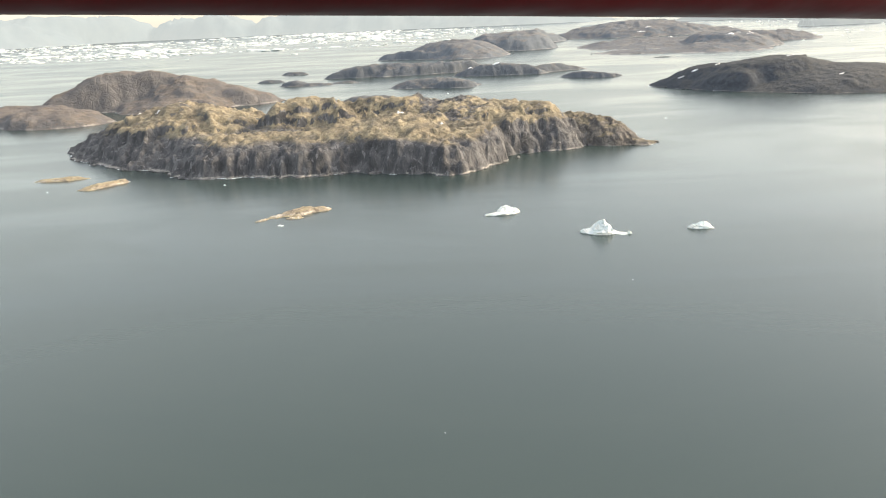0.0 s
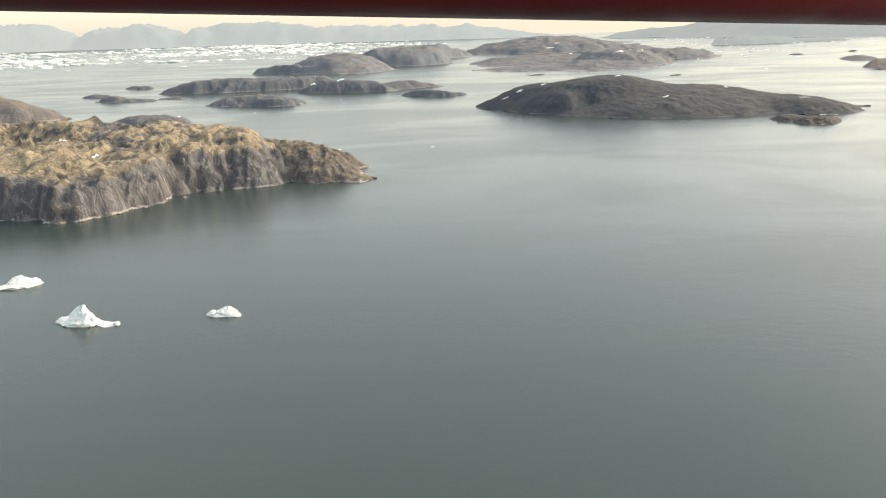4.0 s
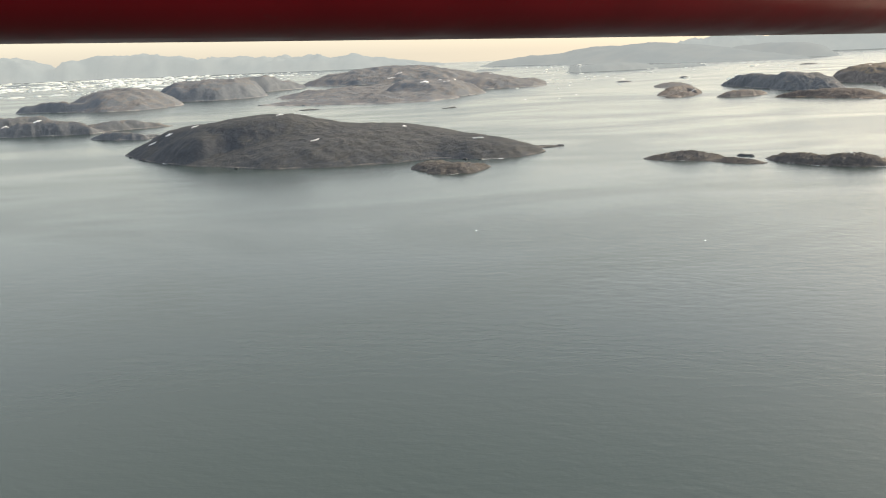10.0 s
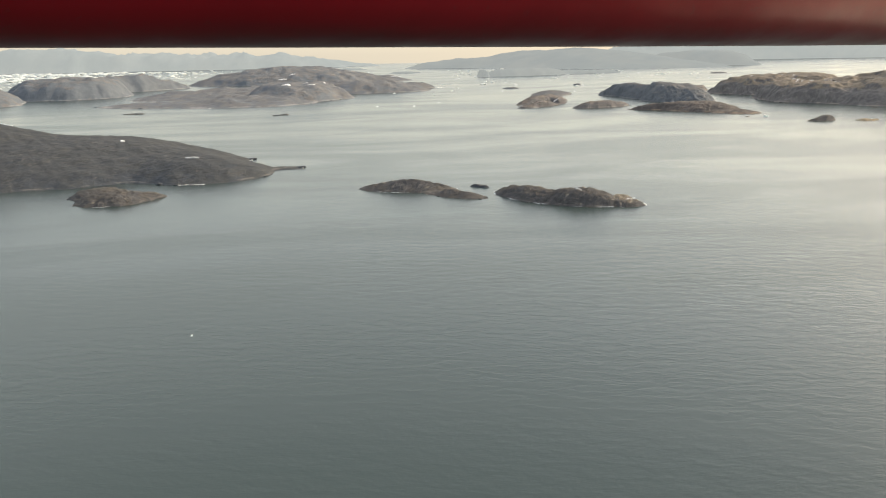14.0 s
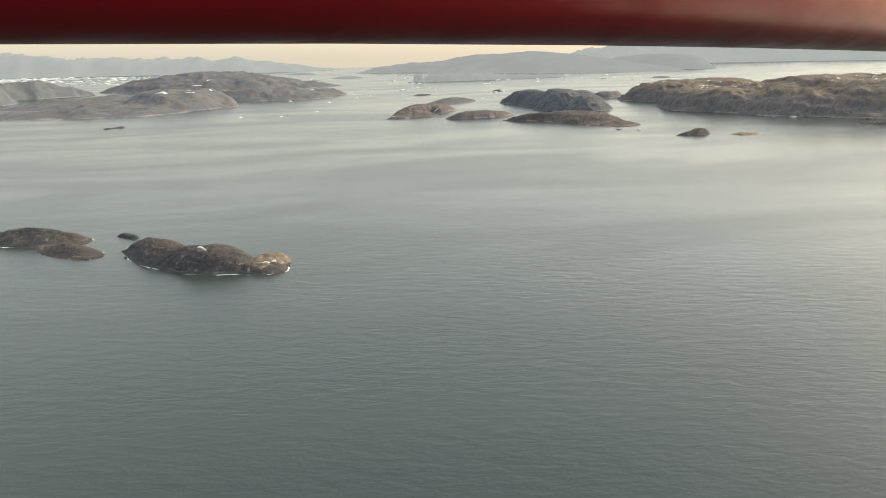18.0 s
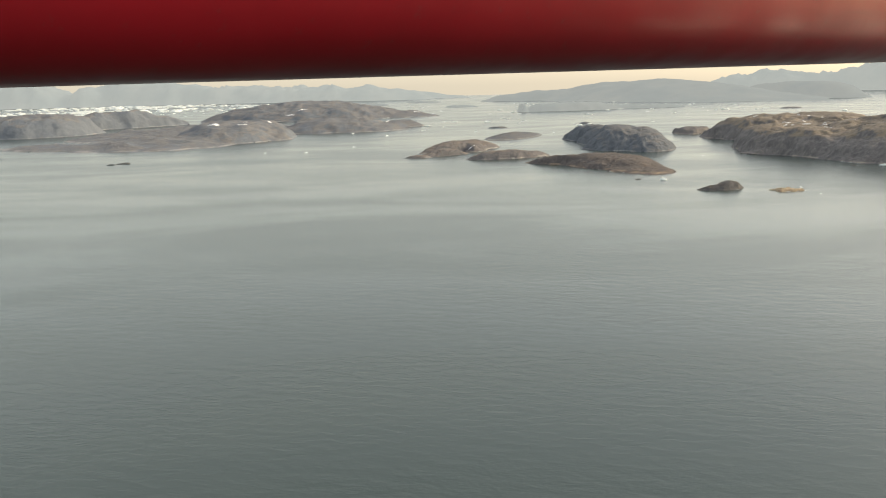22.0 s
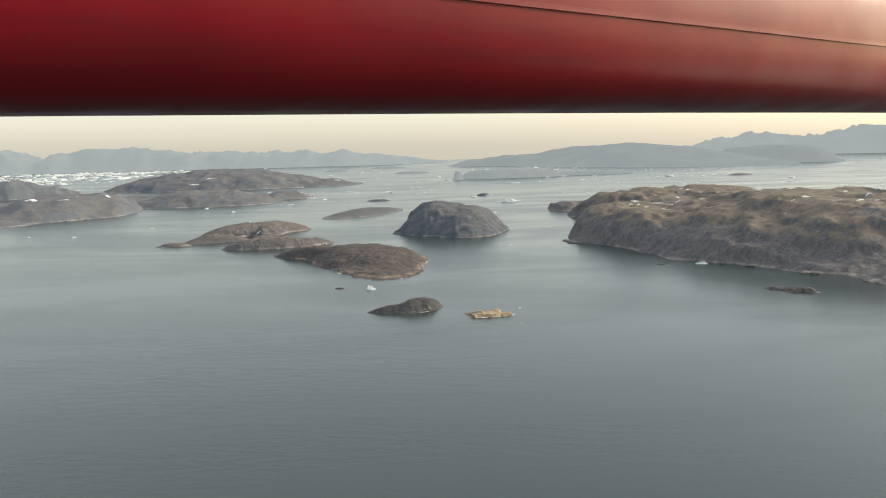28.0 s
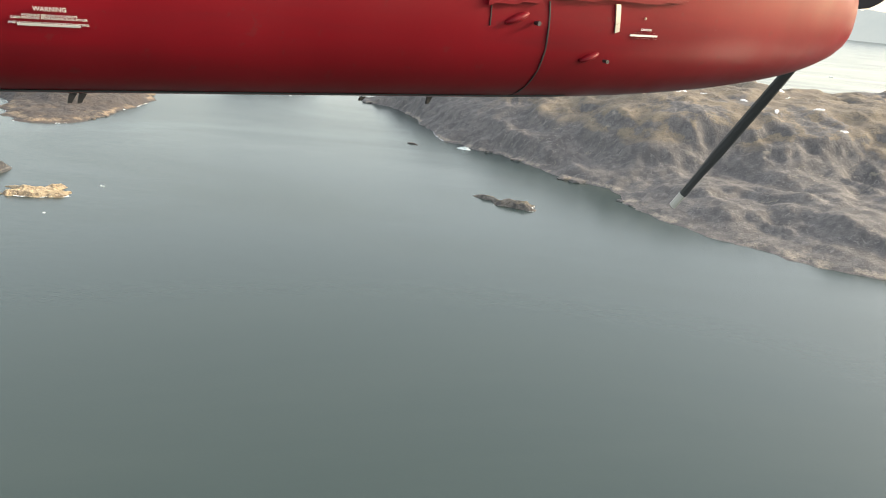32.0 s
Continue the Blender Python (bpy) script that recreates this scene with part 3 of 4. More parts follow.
island("islet", [(-163, 370, 12, 4.2, 48, 1.5, .7), (-157, 377, 4, 2.6, 40, 1.2, .6)], 0.35, ROCK_TAN, "low sunlit ochre skerry with a white rim", "skerry", "ochre skerries", seed=16, foam=6, rocks=8, crag=.3, grain=2)
island("islet", [(-58, 300, 9.5, 4.4, 26, 1.5, .7), (-67, 294.5, 4, 1.4, 20, 0.7, .8), (-61, 291.5, 3.4, 1.3, 10, .6, .8), (-73, 289.5, 2.6, 0.8, 55, 0.5, .8)], 0.26, ROCK_TAN, "flat ochre skerry with trailing rocks", "skerry", "ochre skerries", seed=17, foam=8, rocks=14, crag=.3, grain=2)
for k, (x, y, rx, ry, h) in enumerate([(-196, 1105, 17, 9, 3.5), (-205, 981, 16, 8, 3), (-153, 914, 30, 10, 2.2), (-165, 916, 14, 9, 5.5), (-110, 929, 16, 6, 1.6), (-470, 1112, 16, 9, 3),
                                       (-62, 680, 30, 16, 7)]):
    island("islet", [(x, y, rx, ry, 0, h, .7), (x + rx * .5, y, rx * .6, ry * .7, 0, h * .7, .7)], max(0.8, rx / 24), ROCK_MID_HAZE, "low grey rock islet in the sound", "islet", "low islets in the sound", seed=20 + k, crag=.6, grain=6)
island("islet", [(-8.5, 830.9, 46.4, 18.7, -3.3, 7.7, 0.75), (9.8, 809.5, 21.3, 8.6, -7.5, 6.8, 0.5)], 1.0, ROCK_MID_HAZE, "low grey rock islet with pale shore ledges", "islet", "low islets in the sound", seed=26, crag=1.0, grain=7, rocks=10, foam=6)
island("islet", [(151.4, 863.2, 31.9, 7.5, -30.7, 6.2, 1), (169.1, 859, 20.6, 4.5, 20.9, 2.6, 0.5)], 1.0, ROCK_MID_HAZE, "flat grey rock islet off a long island", "islet", "low islets in the sound", seed=27, crag=.7, grain=6, rocks=6)
island("island", [(-67.1, 1017, 78.9, 15.5, 9.1, 13.3, 0.53), (-6.4, 1022, 78.1, 13.3, 18.9, 12.4, 0.5)], 1.5, ROCK_MID_HAZE, "long low grey island", "island", "low islets in the sound", seed=30, rocks=12, foam=6, crag=1.2, grain=9)
island("island", [(67.3, 949.8, 53.6, 14.2, -6.7, 12.2, 0.76), (125.8, 967.6, 50.3, 9.9, 23.9, 9.5, 1.03)], 1.4, ROCK_MID_HAZE, "long low grey island with two humps", "island", "low islets in the sound", seed=31, snow=2, rocks=12, foam=6, crag=1.2, grain=9)
island("island", [(-42, 1358.4, 67.4, 10.1, -18.2, 12.8, 0.82), (28.3, 1428.6, 82.9, 129.8, 15, 24.6, 0.75), (135.9, 1592.8, 91.7, 97, -37.6, 29.4, 0.5), (195.9, 1797.1, 29.4, 131.9, -43.2, 28.6, 0.94)], 3.6, ROCK_FAR_HAZE, "pale hazy rounded island before the ice", seed=33, rough=.7, rocks=12, crag=2.5, grain=22)
island("island", [(317.6, 1260.5, 88, 37.6, -20.1, 6.3, 1.02), (410, 1269.3, 96.4, 84.3, 6.9, 11, 1.1), (475.7, 1387.9, 76.5, 122.6, 5.9, 20.3, 0.6), (593.3, 1522.9, 98.1, 78.2, 7.2, 16.4, 0.95), (671.3, 1597.1, 40.1, 48.9, -29.9, 8.9, 0.83), (487.1, 2035.7, 218.2, 135, 3.6, 33.8, 0.97), (666.3, 2020.6, 95.3, 61.2, 25.6, 12.4, 1.07), (387.5, 1540.7, 121.9, 202.2, -25.3, 6.7, 0.51)], 4.0, ROCK_FAR_HAZE,
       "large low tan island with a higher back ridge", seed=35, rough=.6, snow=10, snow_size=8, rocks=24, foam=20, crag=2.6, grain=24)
island("island", [(887.3, 1080.1, 33.5, 32.6, -26.3, 18.1, 1), (907.8, 1089.1, 30.2, 58.3, -5.2, 17.8, 0.99), (885.5, 1184.4, 18.6, 53.2, 19.3, 16.1, 0.84), (889.5, 1104.7, 23.6, 34.3, -18.2, 19.5, 0.67), (889, 1138, 25, 46, 10, 15.5, 0.8)], 1.0, ROCK_MID_HAZE, "steep dark domed rock island", seed=37, ravine=3, rough=.35, coast=.4, bench=.1, foam=6, rocks=16, crag=1.0, grain=8)
island("island", [(850.4, 900.2, 20.9, 39, 14, 1.7, 0.25), (823, 942.6, 44.8, 11.1, -29.9, 6.8, 0.88), (843, 934, 45, 31.5, -69.5, 7.4, 0.7)], 0.9, ROCK_SHORE, "smooth dark brown island with ochre point", seed=38, rough=.6, foam=14, rocks=26, crag=.6, grain=7)
island("island", [(744.6, 1104.5, 49.1, 15.4, 40.8, 8.5, 0.69), (726.7, 1053.6, 24.4, 8.5, 29.8, 5.4, 1), (756.3, 1095.6, 10.8, 20.2, -9.8, 6.1, 0.61), (704.9, 1032.4, 11.8, 4.6, -0.2, 2.6, 0.6)], 1.0, ROCK_BROWN, "low rugged grey island with a spit", seed=39, rough=.5, coast=.6, bench=.15, rocks=20, foam=10, snow=3, snow_size=3, crag=1.0, grain=7)
island("islet", [(775, 1011.3, 32.4, 11, 11.5, 6.3, 0.74), (795.6, 1018.7, 18.7, 6.8, 22.9, 4.1, 0.6)], 0.8, ROCK_BROWN, "low grey islet beside a rugged island", "islet", seed=40, rough=.5, coast=.6, bench=.15, rocks=14, foam=6, crag=.8, grain=6)
island("islet", [(814.5, 1280.3, 27.1, 68, -23.4, 5.8, 1.1)], 1.4, ROCK_MID_HAZE, "low pale rock island behind a dome", seed=41, rough=.5, coast=.6, rocks=8, crag=1.0, grain=9)
island("islet", [(872.8, 789.3, 11.1, 6.7, 41.5, 3.9, 0.71), (864.3, 784.9, 10.4, 3.7, -0.2, 2.4, 0.99)], 0.45, ROCK_SLATE, "dark humped islet with brown slopes", "islet", seed=42, rough=.4, coast=.5, bench=.1, foam=4, rocks=18, crag=.5, grain=4)
island("islet", [(x - 5, y + 6.5, *q) for x, y, *q in [(903, 767, 6.0, 4.4, 0, 1.1, .8), (899, 769.5, 4, 1.5, -20, 1.0, .7), (909, 765.5, 4, 1.4, 10, .9, .7), (905.5, 771, 3.5, 1.4, 30, 1.0, .7), (898, 764, 3.2, 1.2, 15, .8, .7), (908, 769, 3, 1, -15, .8, .7)]], 0.22, ROCK_OCHRE, "small sunlit ochre skerry ringed with surf", "skerry", seed=43, rough=1.8, coast=1.5, foam=14, rocks=22)
island("islet", [(1025, 801, 6, 3.2, -10, 1.3, .6), (1017, 806, 7, 1.3, -35, .7, .8)], 0.3, ROCK_SPUR, "small dark skerry ringed with surf", "skerry", seed=44, rough=1.8, coast=1.5, foam=16, rocks=16)
island("islet", [(993, 884, 2.6, 1.2, -20, .7, .7)], 0.25, ROCK_NEAR, "tiny dark skerry below the cliffs", "skerry", seed=47, foam=2)
island("headland", [(1028.4, 1017.1, 58.8, 81.7, -2.9, 18.8, 0.36), (1088.5, 989, 58.7, 80.3, 23.4, 25.5, 0.22), (1123.3, 899, 89.6, 58.6, 27.9, 8.7, 0.38), (1184, 854.6, 127.6, 94.7, 34.1, 8.6, 0.38), (1367, 720.7, 88.2, 81.7, 47.2, 36.8, 0.36), (971.7, 990, 7.5, 10.7, 31.3, 3.5, 0.95), (1090.8, 1176.5, 85.7, 82.4, -4.3, 22.1, 0.42), (1015.1, 1269, 15.1, 31.6, -30.2, 5.9, 0.52), (1130.1, 921.5, 136.5, 93.4, -16.2, 29.2, 0.6), (1350.1, 926.7, 198.6, 63.3, -8.2, 36.2, 0.22), (1597.9, 996.7, 155.1, 149.1, -23.8, 40.3, 0.49)], 1.3, ROCK_HEAD,
       "long grey-brown rock headland with cliffs and snow patches", "headland", seed=46, ravine=2.2, rough=.8, coast=.9, bench=.25, foam=36, rocks=110, snow=60, snow_size=2.2, zone=(960, 1300, 760, 1200), crag=0.6, grain=7)
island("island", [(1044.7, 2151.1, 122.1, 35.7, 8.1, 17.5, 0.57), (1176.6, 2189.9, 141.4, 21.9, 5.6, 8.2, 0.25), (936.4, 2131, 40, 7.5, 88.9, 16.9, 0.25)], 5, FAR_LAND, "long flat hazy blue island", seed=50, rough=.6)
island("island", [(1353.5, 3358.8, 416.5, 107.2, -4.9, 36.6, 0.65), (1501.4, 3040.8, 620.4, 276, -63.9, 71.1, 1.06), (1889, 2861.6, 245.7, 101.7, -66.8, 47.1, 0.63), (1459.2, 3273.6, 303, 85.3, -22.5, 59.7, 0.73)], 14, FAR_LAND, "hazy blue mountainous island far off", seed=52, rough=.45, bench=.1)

for k, (x, y, rx, ry, h, rock) in enumerate([(832, 2677, 50, 18, 5, FAR_LAND), (735, 3432, 68, 20, 6, FAR_LAND), (575, 3133, 42, 16, 6, FAR_LAND), (816, 1480, 15, 6, 1.8, ROCK_MID_HAZE), (948, 1537, 9, 5, 2.6, ROCK_MID_HAZE), (1443, 1951, 24, 10, 3, ROCK_FAR_HAZE),
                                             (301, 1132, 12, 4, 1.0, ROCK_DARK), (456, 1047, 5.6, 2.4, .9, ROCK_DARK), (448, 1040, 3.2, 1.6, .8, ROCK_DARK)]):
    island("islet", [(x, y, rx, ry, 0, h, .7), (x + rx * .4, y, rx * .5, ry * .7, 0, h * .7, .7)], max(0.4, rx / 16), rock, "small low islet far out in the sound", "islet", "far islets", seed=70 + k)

# ---- far mountain ranges, haze painted into their material ----


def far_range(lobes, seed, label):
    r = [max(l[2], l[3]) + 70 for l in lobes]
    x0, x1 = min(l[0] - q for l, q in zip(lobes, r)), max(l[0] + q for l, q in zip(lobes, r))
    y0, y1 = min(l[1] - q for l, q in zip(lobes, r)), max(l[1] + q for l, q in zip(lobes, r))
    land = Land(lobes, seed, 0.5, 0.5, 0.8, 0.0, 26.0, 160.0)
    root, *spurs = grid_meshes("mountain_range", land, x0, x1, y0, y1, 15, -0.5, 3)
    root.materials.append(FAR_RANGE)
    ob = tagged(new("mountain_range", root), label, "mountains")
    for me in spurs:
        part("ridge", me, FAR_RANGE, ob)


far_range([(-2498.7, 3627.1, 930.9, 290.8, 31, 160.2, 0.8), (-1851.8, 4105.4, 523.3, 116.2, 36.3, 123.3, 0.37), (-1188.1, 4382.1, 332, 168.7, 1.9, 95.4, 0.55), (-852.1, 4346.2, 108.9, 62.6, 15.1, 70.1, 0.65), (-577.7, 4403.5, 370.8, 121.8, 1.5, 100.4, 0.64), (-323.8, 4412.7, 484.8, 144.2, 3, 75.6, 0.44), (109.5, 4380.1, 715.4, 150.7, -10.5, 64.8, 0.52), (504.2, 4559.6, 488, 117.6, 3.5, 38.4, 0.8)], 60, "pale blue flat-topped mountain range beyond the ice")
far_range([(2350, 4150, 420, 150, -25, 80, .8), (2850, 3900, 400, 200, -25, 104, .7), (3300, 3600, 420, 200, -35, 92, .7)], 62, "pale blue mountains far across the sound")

# ---- icebergs ----


def berg_mesh(name, blocks, seed):
    """A weathered berg: tilted, broken blocks of ice (x, y, rx, ry, height, lean) grown into one another."""
    rng = random.Random(seed)
    bm = bmesh.new()
    for x, y, rx, ry, h, lean in blocks:
        pts = []
        for ring, (w, z) in enumerate(((1.0, -0.25), (1.0, 0.18), (0.86, 0.55), (0.34, 1.0))):
            n = 9 if ring < 3 else 5
            for j in range(n):
                a = j * 6.283 / n + rng.uniform(-0.3, 0.3)
                r = w * rng.uniform(0.72, 1.08)
                pts.append(bm.verts.new((x + math.cos(a) * rx * r + lean * max(0, z) * rx, y + math.sin(a) * ry * r, h * z * (rng.uniform(0.8, 1.05) if ring > 1 else 1) - 0.1)))
        out = bmesh.ops.convex_hull(bm, input=pts)
        bmesh.ops.delete(bm, geom=[v for v in out["geom_interior"] if isinstance(v, bmesh.types.BMVert)], context="VERTS")
    bmesh.ops.subdivide_edges(bm, edges=bm.edges[:], cuts=2, use_grid_fill=True)
    big = max(b[2] for b in blocks)
    for v in bm.verts:
        k = big * 0.035
        v.co += Vector((rng.uniform(-k, k), rng.uniform(-k, k), rng.uniform(-k, k) * 0.8))
    return mesh_of(bm, name)


def random_blocks(rx, ry, h, seed):
    rng = random.Random(seed)
    out = [(0, 0, rx, ry, h * 0.35, 0)]
    for _ in range(4):
        out.append((rng.uniform(-.5, .5) * rx, rng.uniform(-.4, .4) * ry, rx * rng.uniform(.2, .45), ry * rng.uniform(.3, .6), h * rng.uniform(.4, 1), rng.uniform(-.3, .3)))
    return out


TAILED = [(0, 0, 7.6, 3.2, 0.8, 0), (1.2, 0.6, 3.9, 2.0, 2.6, -0.15), (3.6, 0.6, 3.2, 1.7, 1.7, 0.1), (-5.4, -0.6, 2.4, 1.5, 0.8, 0)]
PEAKED = [(-1.2, 0, 5.8, 3.4, 2.0, 0.1), (-0.6, 0, 3.4, 2.4, 4.6, 0.05), (1.2, -0.4, 2.4, 2.0, 3.0, 0.1), (-5.4, -0.4, 1.9, 1.5, 1.4, 0), (5.6, 0.4, 3.4, 2.2, 0.35, 0), (8.3, 0.8, 0.9, 0.8, 0.9, 0)]
BLOCKY = [(0, 0, 4.3, 2.4, 0.9, 0), (0.4, 0.2, 3.3, 2.0, 2.0, 0.05), (-3.0, -0.6, 1.5, 1.2, 1.5, 0.2)]
for k, (x, y, rx, ry, h, turn, label) in enumerate([
        (16, 284, 7.5, 4, 2.6, 15, "white iceberg with a sloping tail"), (45.5, 252, 9, 5, 4.2, -20, "peaked white iceberg with a flat shelf"), (77.8, 253.5, 4.5, 3, 1.9, -10, "small blocky white iceberg"),
        (851, 836, 2.5, 2, 3.2, 0, "small pointed white iceberg"), (967, 1399, 14, 6, 4, 0, "large flat white iceberg"), (1013, 883, 3.4, 1.8, 1.2, -20, "small white iceberg by the cliffs"),
        (59, 1312, 14, 6, 5, 0, "large white iceberg off a pale island")]):
    me = berg_mesh("iceberg", (TAILED, PEAKED, BLOCKY)[k] if k < 3 else random_blocks(rx, ry, h, 80 + k), 80 + k)
    me.materials.append(ICE)
    ob = tagged(new("iceberg", me), label, "iceberg", "icebergs")
    ob.matrix_basis = pose(x, y, 0, 0, 0, turn)

floe_rng = random.Random(5)
floe_kinds = []
for k in range(3):
    me = berg_mesh("ice_floe", random_blocks(1.6, 0.9, 0.6, 120 + k), 120 + k)
    me.materials.append(ICE)
    floe_kinds.append(me)
for k, (x, y, size) in enumerate([(-185, 361, .5), (-104, 360, .8), (-64, 280, 1.1), (44, 204, .15), (-7, 126, .12), (139, 519, .9), (87, 519, 1.4), (430, 387, .3), (366, 423, .25), (908, 757, .5), (911, 785, .6),
                                  (-56, 740, 1.2), (3, 750, 1.0), (713, 1451, 3.2), (668, 1356, 3.0), (621, 1423, 3.4), (853, 1794, 3), (661, 1794, 3), (743, 1538, 3), (928, 985, .7), (640, 1180, 1.6), (600, 1120, 1.6),
                                  (780, 1400, 1.8), (820, 1500, 2), (870, 1340, 1.6), (860, 1600, 2.2), (560, 1130, 1.4), (940, 1250, 1.5)]):
    ob = tagged(new("ice_floe", floe_kinds[k % 3]), "small white drifting ice floe", "ice floe", "scattered floes")
    ob.matrix_basis = pose(x, y, 0, 0, 0, floe_rng.uniform(0, 180)) @ Matrix.Scale(size, 4)
island("islet", [(836.5, 841, 2.2, 1.1, 0, .6, .8)], 0.25, ROCK_NEAR, "tiny dark rock awash beside an iceberg", "skerry", seed=48)


def brash_ice(name, count, seed, place, label):
    """A field of drifting bergs and bits, too many to count."""
    rng = random.Random(seed)
    verts, faces = [], []
    for _ in range(count):
        x, y, s = place(rng)
        n, base, turn = rng.randint(5, 8), len(verts), rng.uniform(0, 6.28)
        top = s * rng.uniform(0.12, 0.5)
        for ring, (w, z) in enumerate(((1.0, -0.3), (0.95, top * 0.45), (0.55, top))):
            for j in range(n):
                a = turn + j * 6.283 / n
                r = s * w * rng.uniform(0.7, 1.15)
                verts.append((x + math.cos(a) * r * 1.5, y + math.sin(a) * r * 0.8, z if ring < 2 else z * rng.uniform(0.7, 1.2)))
        for ring in range(2):
            for j in range(n):
                k = base + ring * n
                faces.append((k + j, k + (j + 1) % n, k + n + (j + 1) % n, k + n + j))
        faces.append(tuple(base + 2 * n + j for j in range(n)))
    me = bpy.data.meshes.new(name)
    me.from_pydata(verts, [], faces)
    me.materials.append(ICE)
    return tagged(new(name, me), label, "ice", kind="stuff")


def in_icefjord(rng):
    while True:                                       # drifts in streaks, with open leads between
        y = 1750 + 2300 * rng.random() ** 0.8
        x = rng.triangular(-2700, -60 + 0.13 * y, -700)
        v = value_noise(np.array([x / 420.0]), np.array([y / 130.0]), 4)[0] + 0.5 * value_noise(np.array([x / 150.0]), np.array([y / 50.0]), 6)[0]
        if v + 0.16 > rng.random() * 0.5:
            break
    return x, y, rng.choice((1.2, 2, 2, 3, 3, 4, 6, 10)) * rng.uniform(0.7, 1.4)


def in_sound(rng):
    return rng.uniform(600, 1500), rng.uniform(1500, 2900), rng.choice((1.5, 2, 2, 3, 4)) * rng.uniform(0.7, 1.5)


brash_ice("brash_ice", 4200, 9, in_icefjord, "dense white field of bergs and brash ice")
brash_ice("brash_ice", 110, 10, in_sound, "scattered white bergs in the sound")

# ---- the aircraft's engine nacelle, beside the flight line ----
FLIGHT_X = (14.956, 21.785, -31.821, -42.267, 518.097, 516.145)      # polynomials of (t - 16) / 16
FLIGHT_Y = (-27.622, -36.036, 62.651, 72.168, 250.190, 247.979)
KEEL = ((-0.5, 71.12, -0.0383), (0, 70.43, -0.0383), (1, 68.84, -0.0295), (2, 67.31, -0.0243), (3, 65.80, -0.0189), (3.5, 65.14, -0.0343), (5.5, 62.77, -0.0338), (6, 62.08, -0.0246), (7, 61.03, -0.0397), (8, 60.06, -0.0452), (9, 59.28, -0.0356), (10, 58.61, -0.0180), (11, 57.98, -0.0368), (12, 57.57, -0.0193), (13, 57.22, -0.0012), (14, 56.98, -0.0116), (15, 56.87, -0.0013), (15.5, 56.65, 0.0005), (17.5, 55.62, 0.0023), (18, 55.56, 0.0010), (18.5, 55.22, -0.0209), (19, 55.00, -0.0239), (19.5, 55.15, 0.0035), (20, 55.83, 0.0002), (20.5, 56.52, 0.0296), (21, 57.40, -0.0040), (22, 58.06, 0.0110), (23, 58.46, 0.0060), (24, 58.85, 0.0182), (24.5, 59.00, 0.0089), (26.5, 59.66, 0.0084), (27, 59.76, 0.0191), (28, 59.98, 0.0133), (29, 60.10, 0.0018), (30, 60.10, 0.0157), (31, 59.49, -0.0028), (32, 59.28, 0.0171), (33, 59.89, 0.0171))      # time, height, slope
OFF = 3.2                        # from the flight line to the flank


def flight(t):
    """Point of the keel, unit vector along the flight and unit vector outwards, at t."""
    q = (t - 16) / 16
    x, y = np.polyval(FLIGHT_X, q), np.polyval(FLIGHT_Y, q)
    dx, dy = np.polyval(np.polyder(FLIGHT_X), q), np.polyval(np.polyder(FLIGHT_Y), q)
    d = Vector((dx, dy, 0)).normalized()
    i = max(j for j in range(len(KEEL) - 1) if KEEL[j][0] <= t or j == 0)
    (t0, z0, s0), (t1, z1, s1) = KEEL[i], KEEL[i + 1]
    k, run = (t - t0) / (t1 - t0), 36.2 * (t1 - t0)                # a smooth run from knot to knot
    z = z0 * (1 + 2 * k) * (1 - k) ** 2 + s0 * run * k * (1 - k) ** 2 + z1 * k * k * (3 - 2 * k) + s1 * run * k * k * (k - 1)
    return Vector((x, y, z)), d, Vector((-d.y, d.x, 0))


def hull(a):
    """Cross-section of the nacelle: outwards and up from the keel's near flank, a from 0 to 1 round it."""
    ang = a * 2 * math.pi
    cx, cz, rx, rz = 0.62, 0.66, 0.62, 0.66
    c, q = math.cos(ang), math.sin(ang)
    p = 0.72
    return cx - rx * math.copysign(abs(c) ** p, c), cz - rz * math.copysign(abs(q) ** p, q)


SHOULDER, NOSE, TIP_UP = 2.4, 5.755, 0.56      # the nose tapers between these, metres ahead of the last point of the flight line


def taper(al):
    k = min(1.0, max(0.0, (al - SHOULDER) / (NOSE - SHOULDER)))
    return max(0.02, (1 - k ** 2.2) ** 0.42)


def nacelle():
    root = tagged(new("engine_nacelle"), "glossy red aircraft engine nacelle with dark belly seam", "engine nacelle")
    n = 28
    st = []
    for t in np.arange(-0.35, 31.95, 0.06):
        st.append((t, 0.0, 1.0))
    for al in np.arange(-0.4, SHOULDER, 0.2):
        st.append((32.0, al, 1.0))
    for k in range(41):
        al = SHOULDER + (NOSE - SHOULDER) * math.sin(k / 40 * math.pi / 2)
        st.append((32.0, al, taper(al)))
    bm = bmesh.new()
    rings = []
    for t, al, w in st:
        o, d, out = flight(t)
        mid = o + d * al + out * (OFF + 0.62) + Vector((0, 0, TIP_UP))
        ring = []
        for j in range(n):
            u, v = hull(j / n)
            ring.append(bm.verts.new(mid + (out * (u - 0.62) + Vector((0, 0, v - TIP_UP))) * w))
        rings.append(ring)
    for a, b in zip(rings, rings[1:]):
        for j in range(n):
            f = bm.faces.new((a[j], a[(j + 1) % n], b[(j + 1) % n], b[j]))
            f.smooth = True
    bm.faces.new(rings[-1])
    part("cowling", mesh_of(bm, "cowling"), RED, root, "glossy red painted cowling")
    return root


NACELLE = nacelle()


def plain(name, color, rough, metal=0.0):
    m = Mat(name)
    n = m.noise(9.0, 3)
    return m.done(m.mix(n, tuple(c * 0.85 for c in color), color), rough, None, metal)


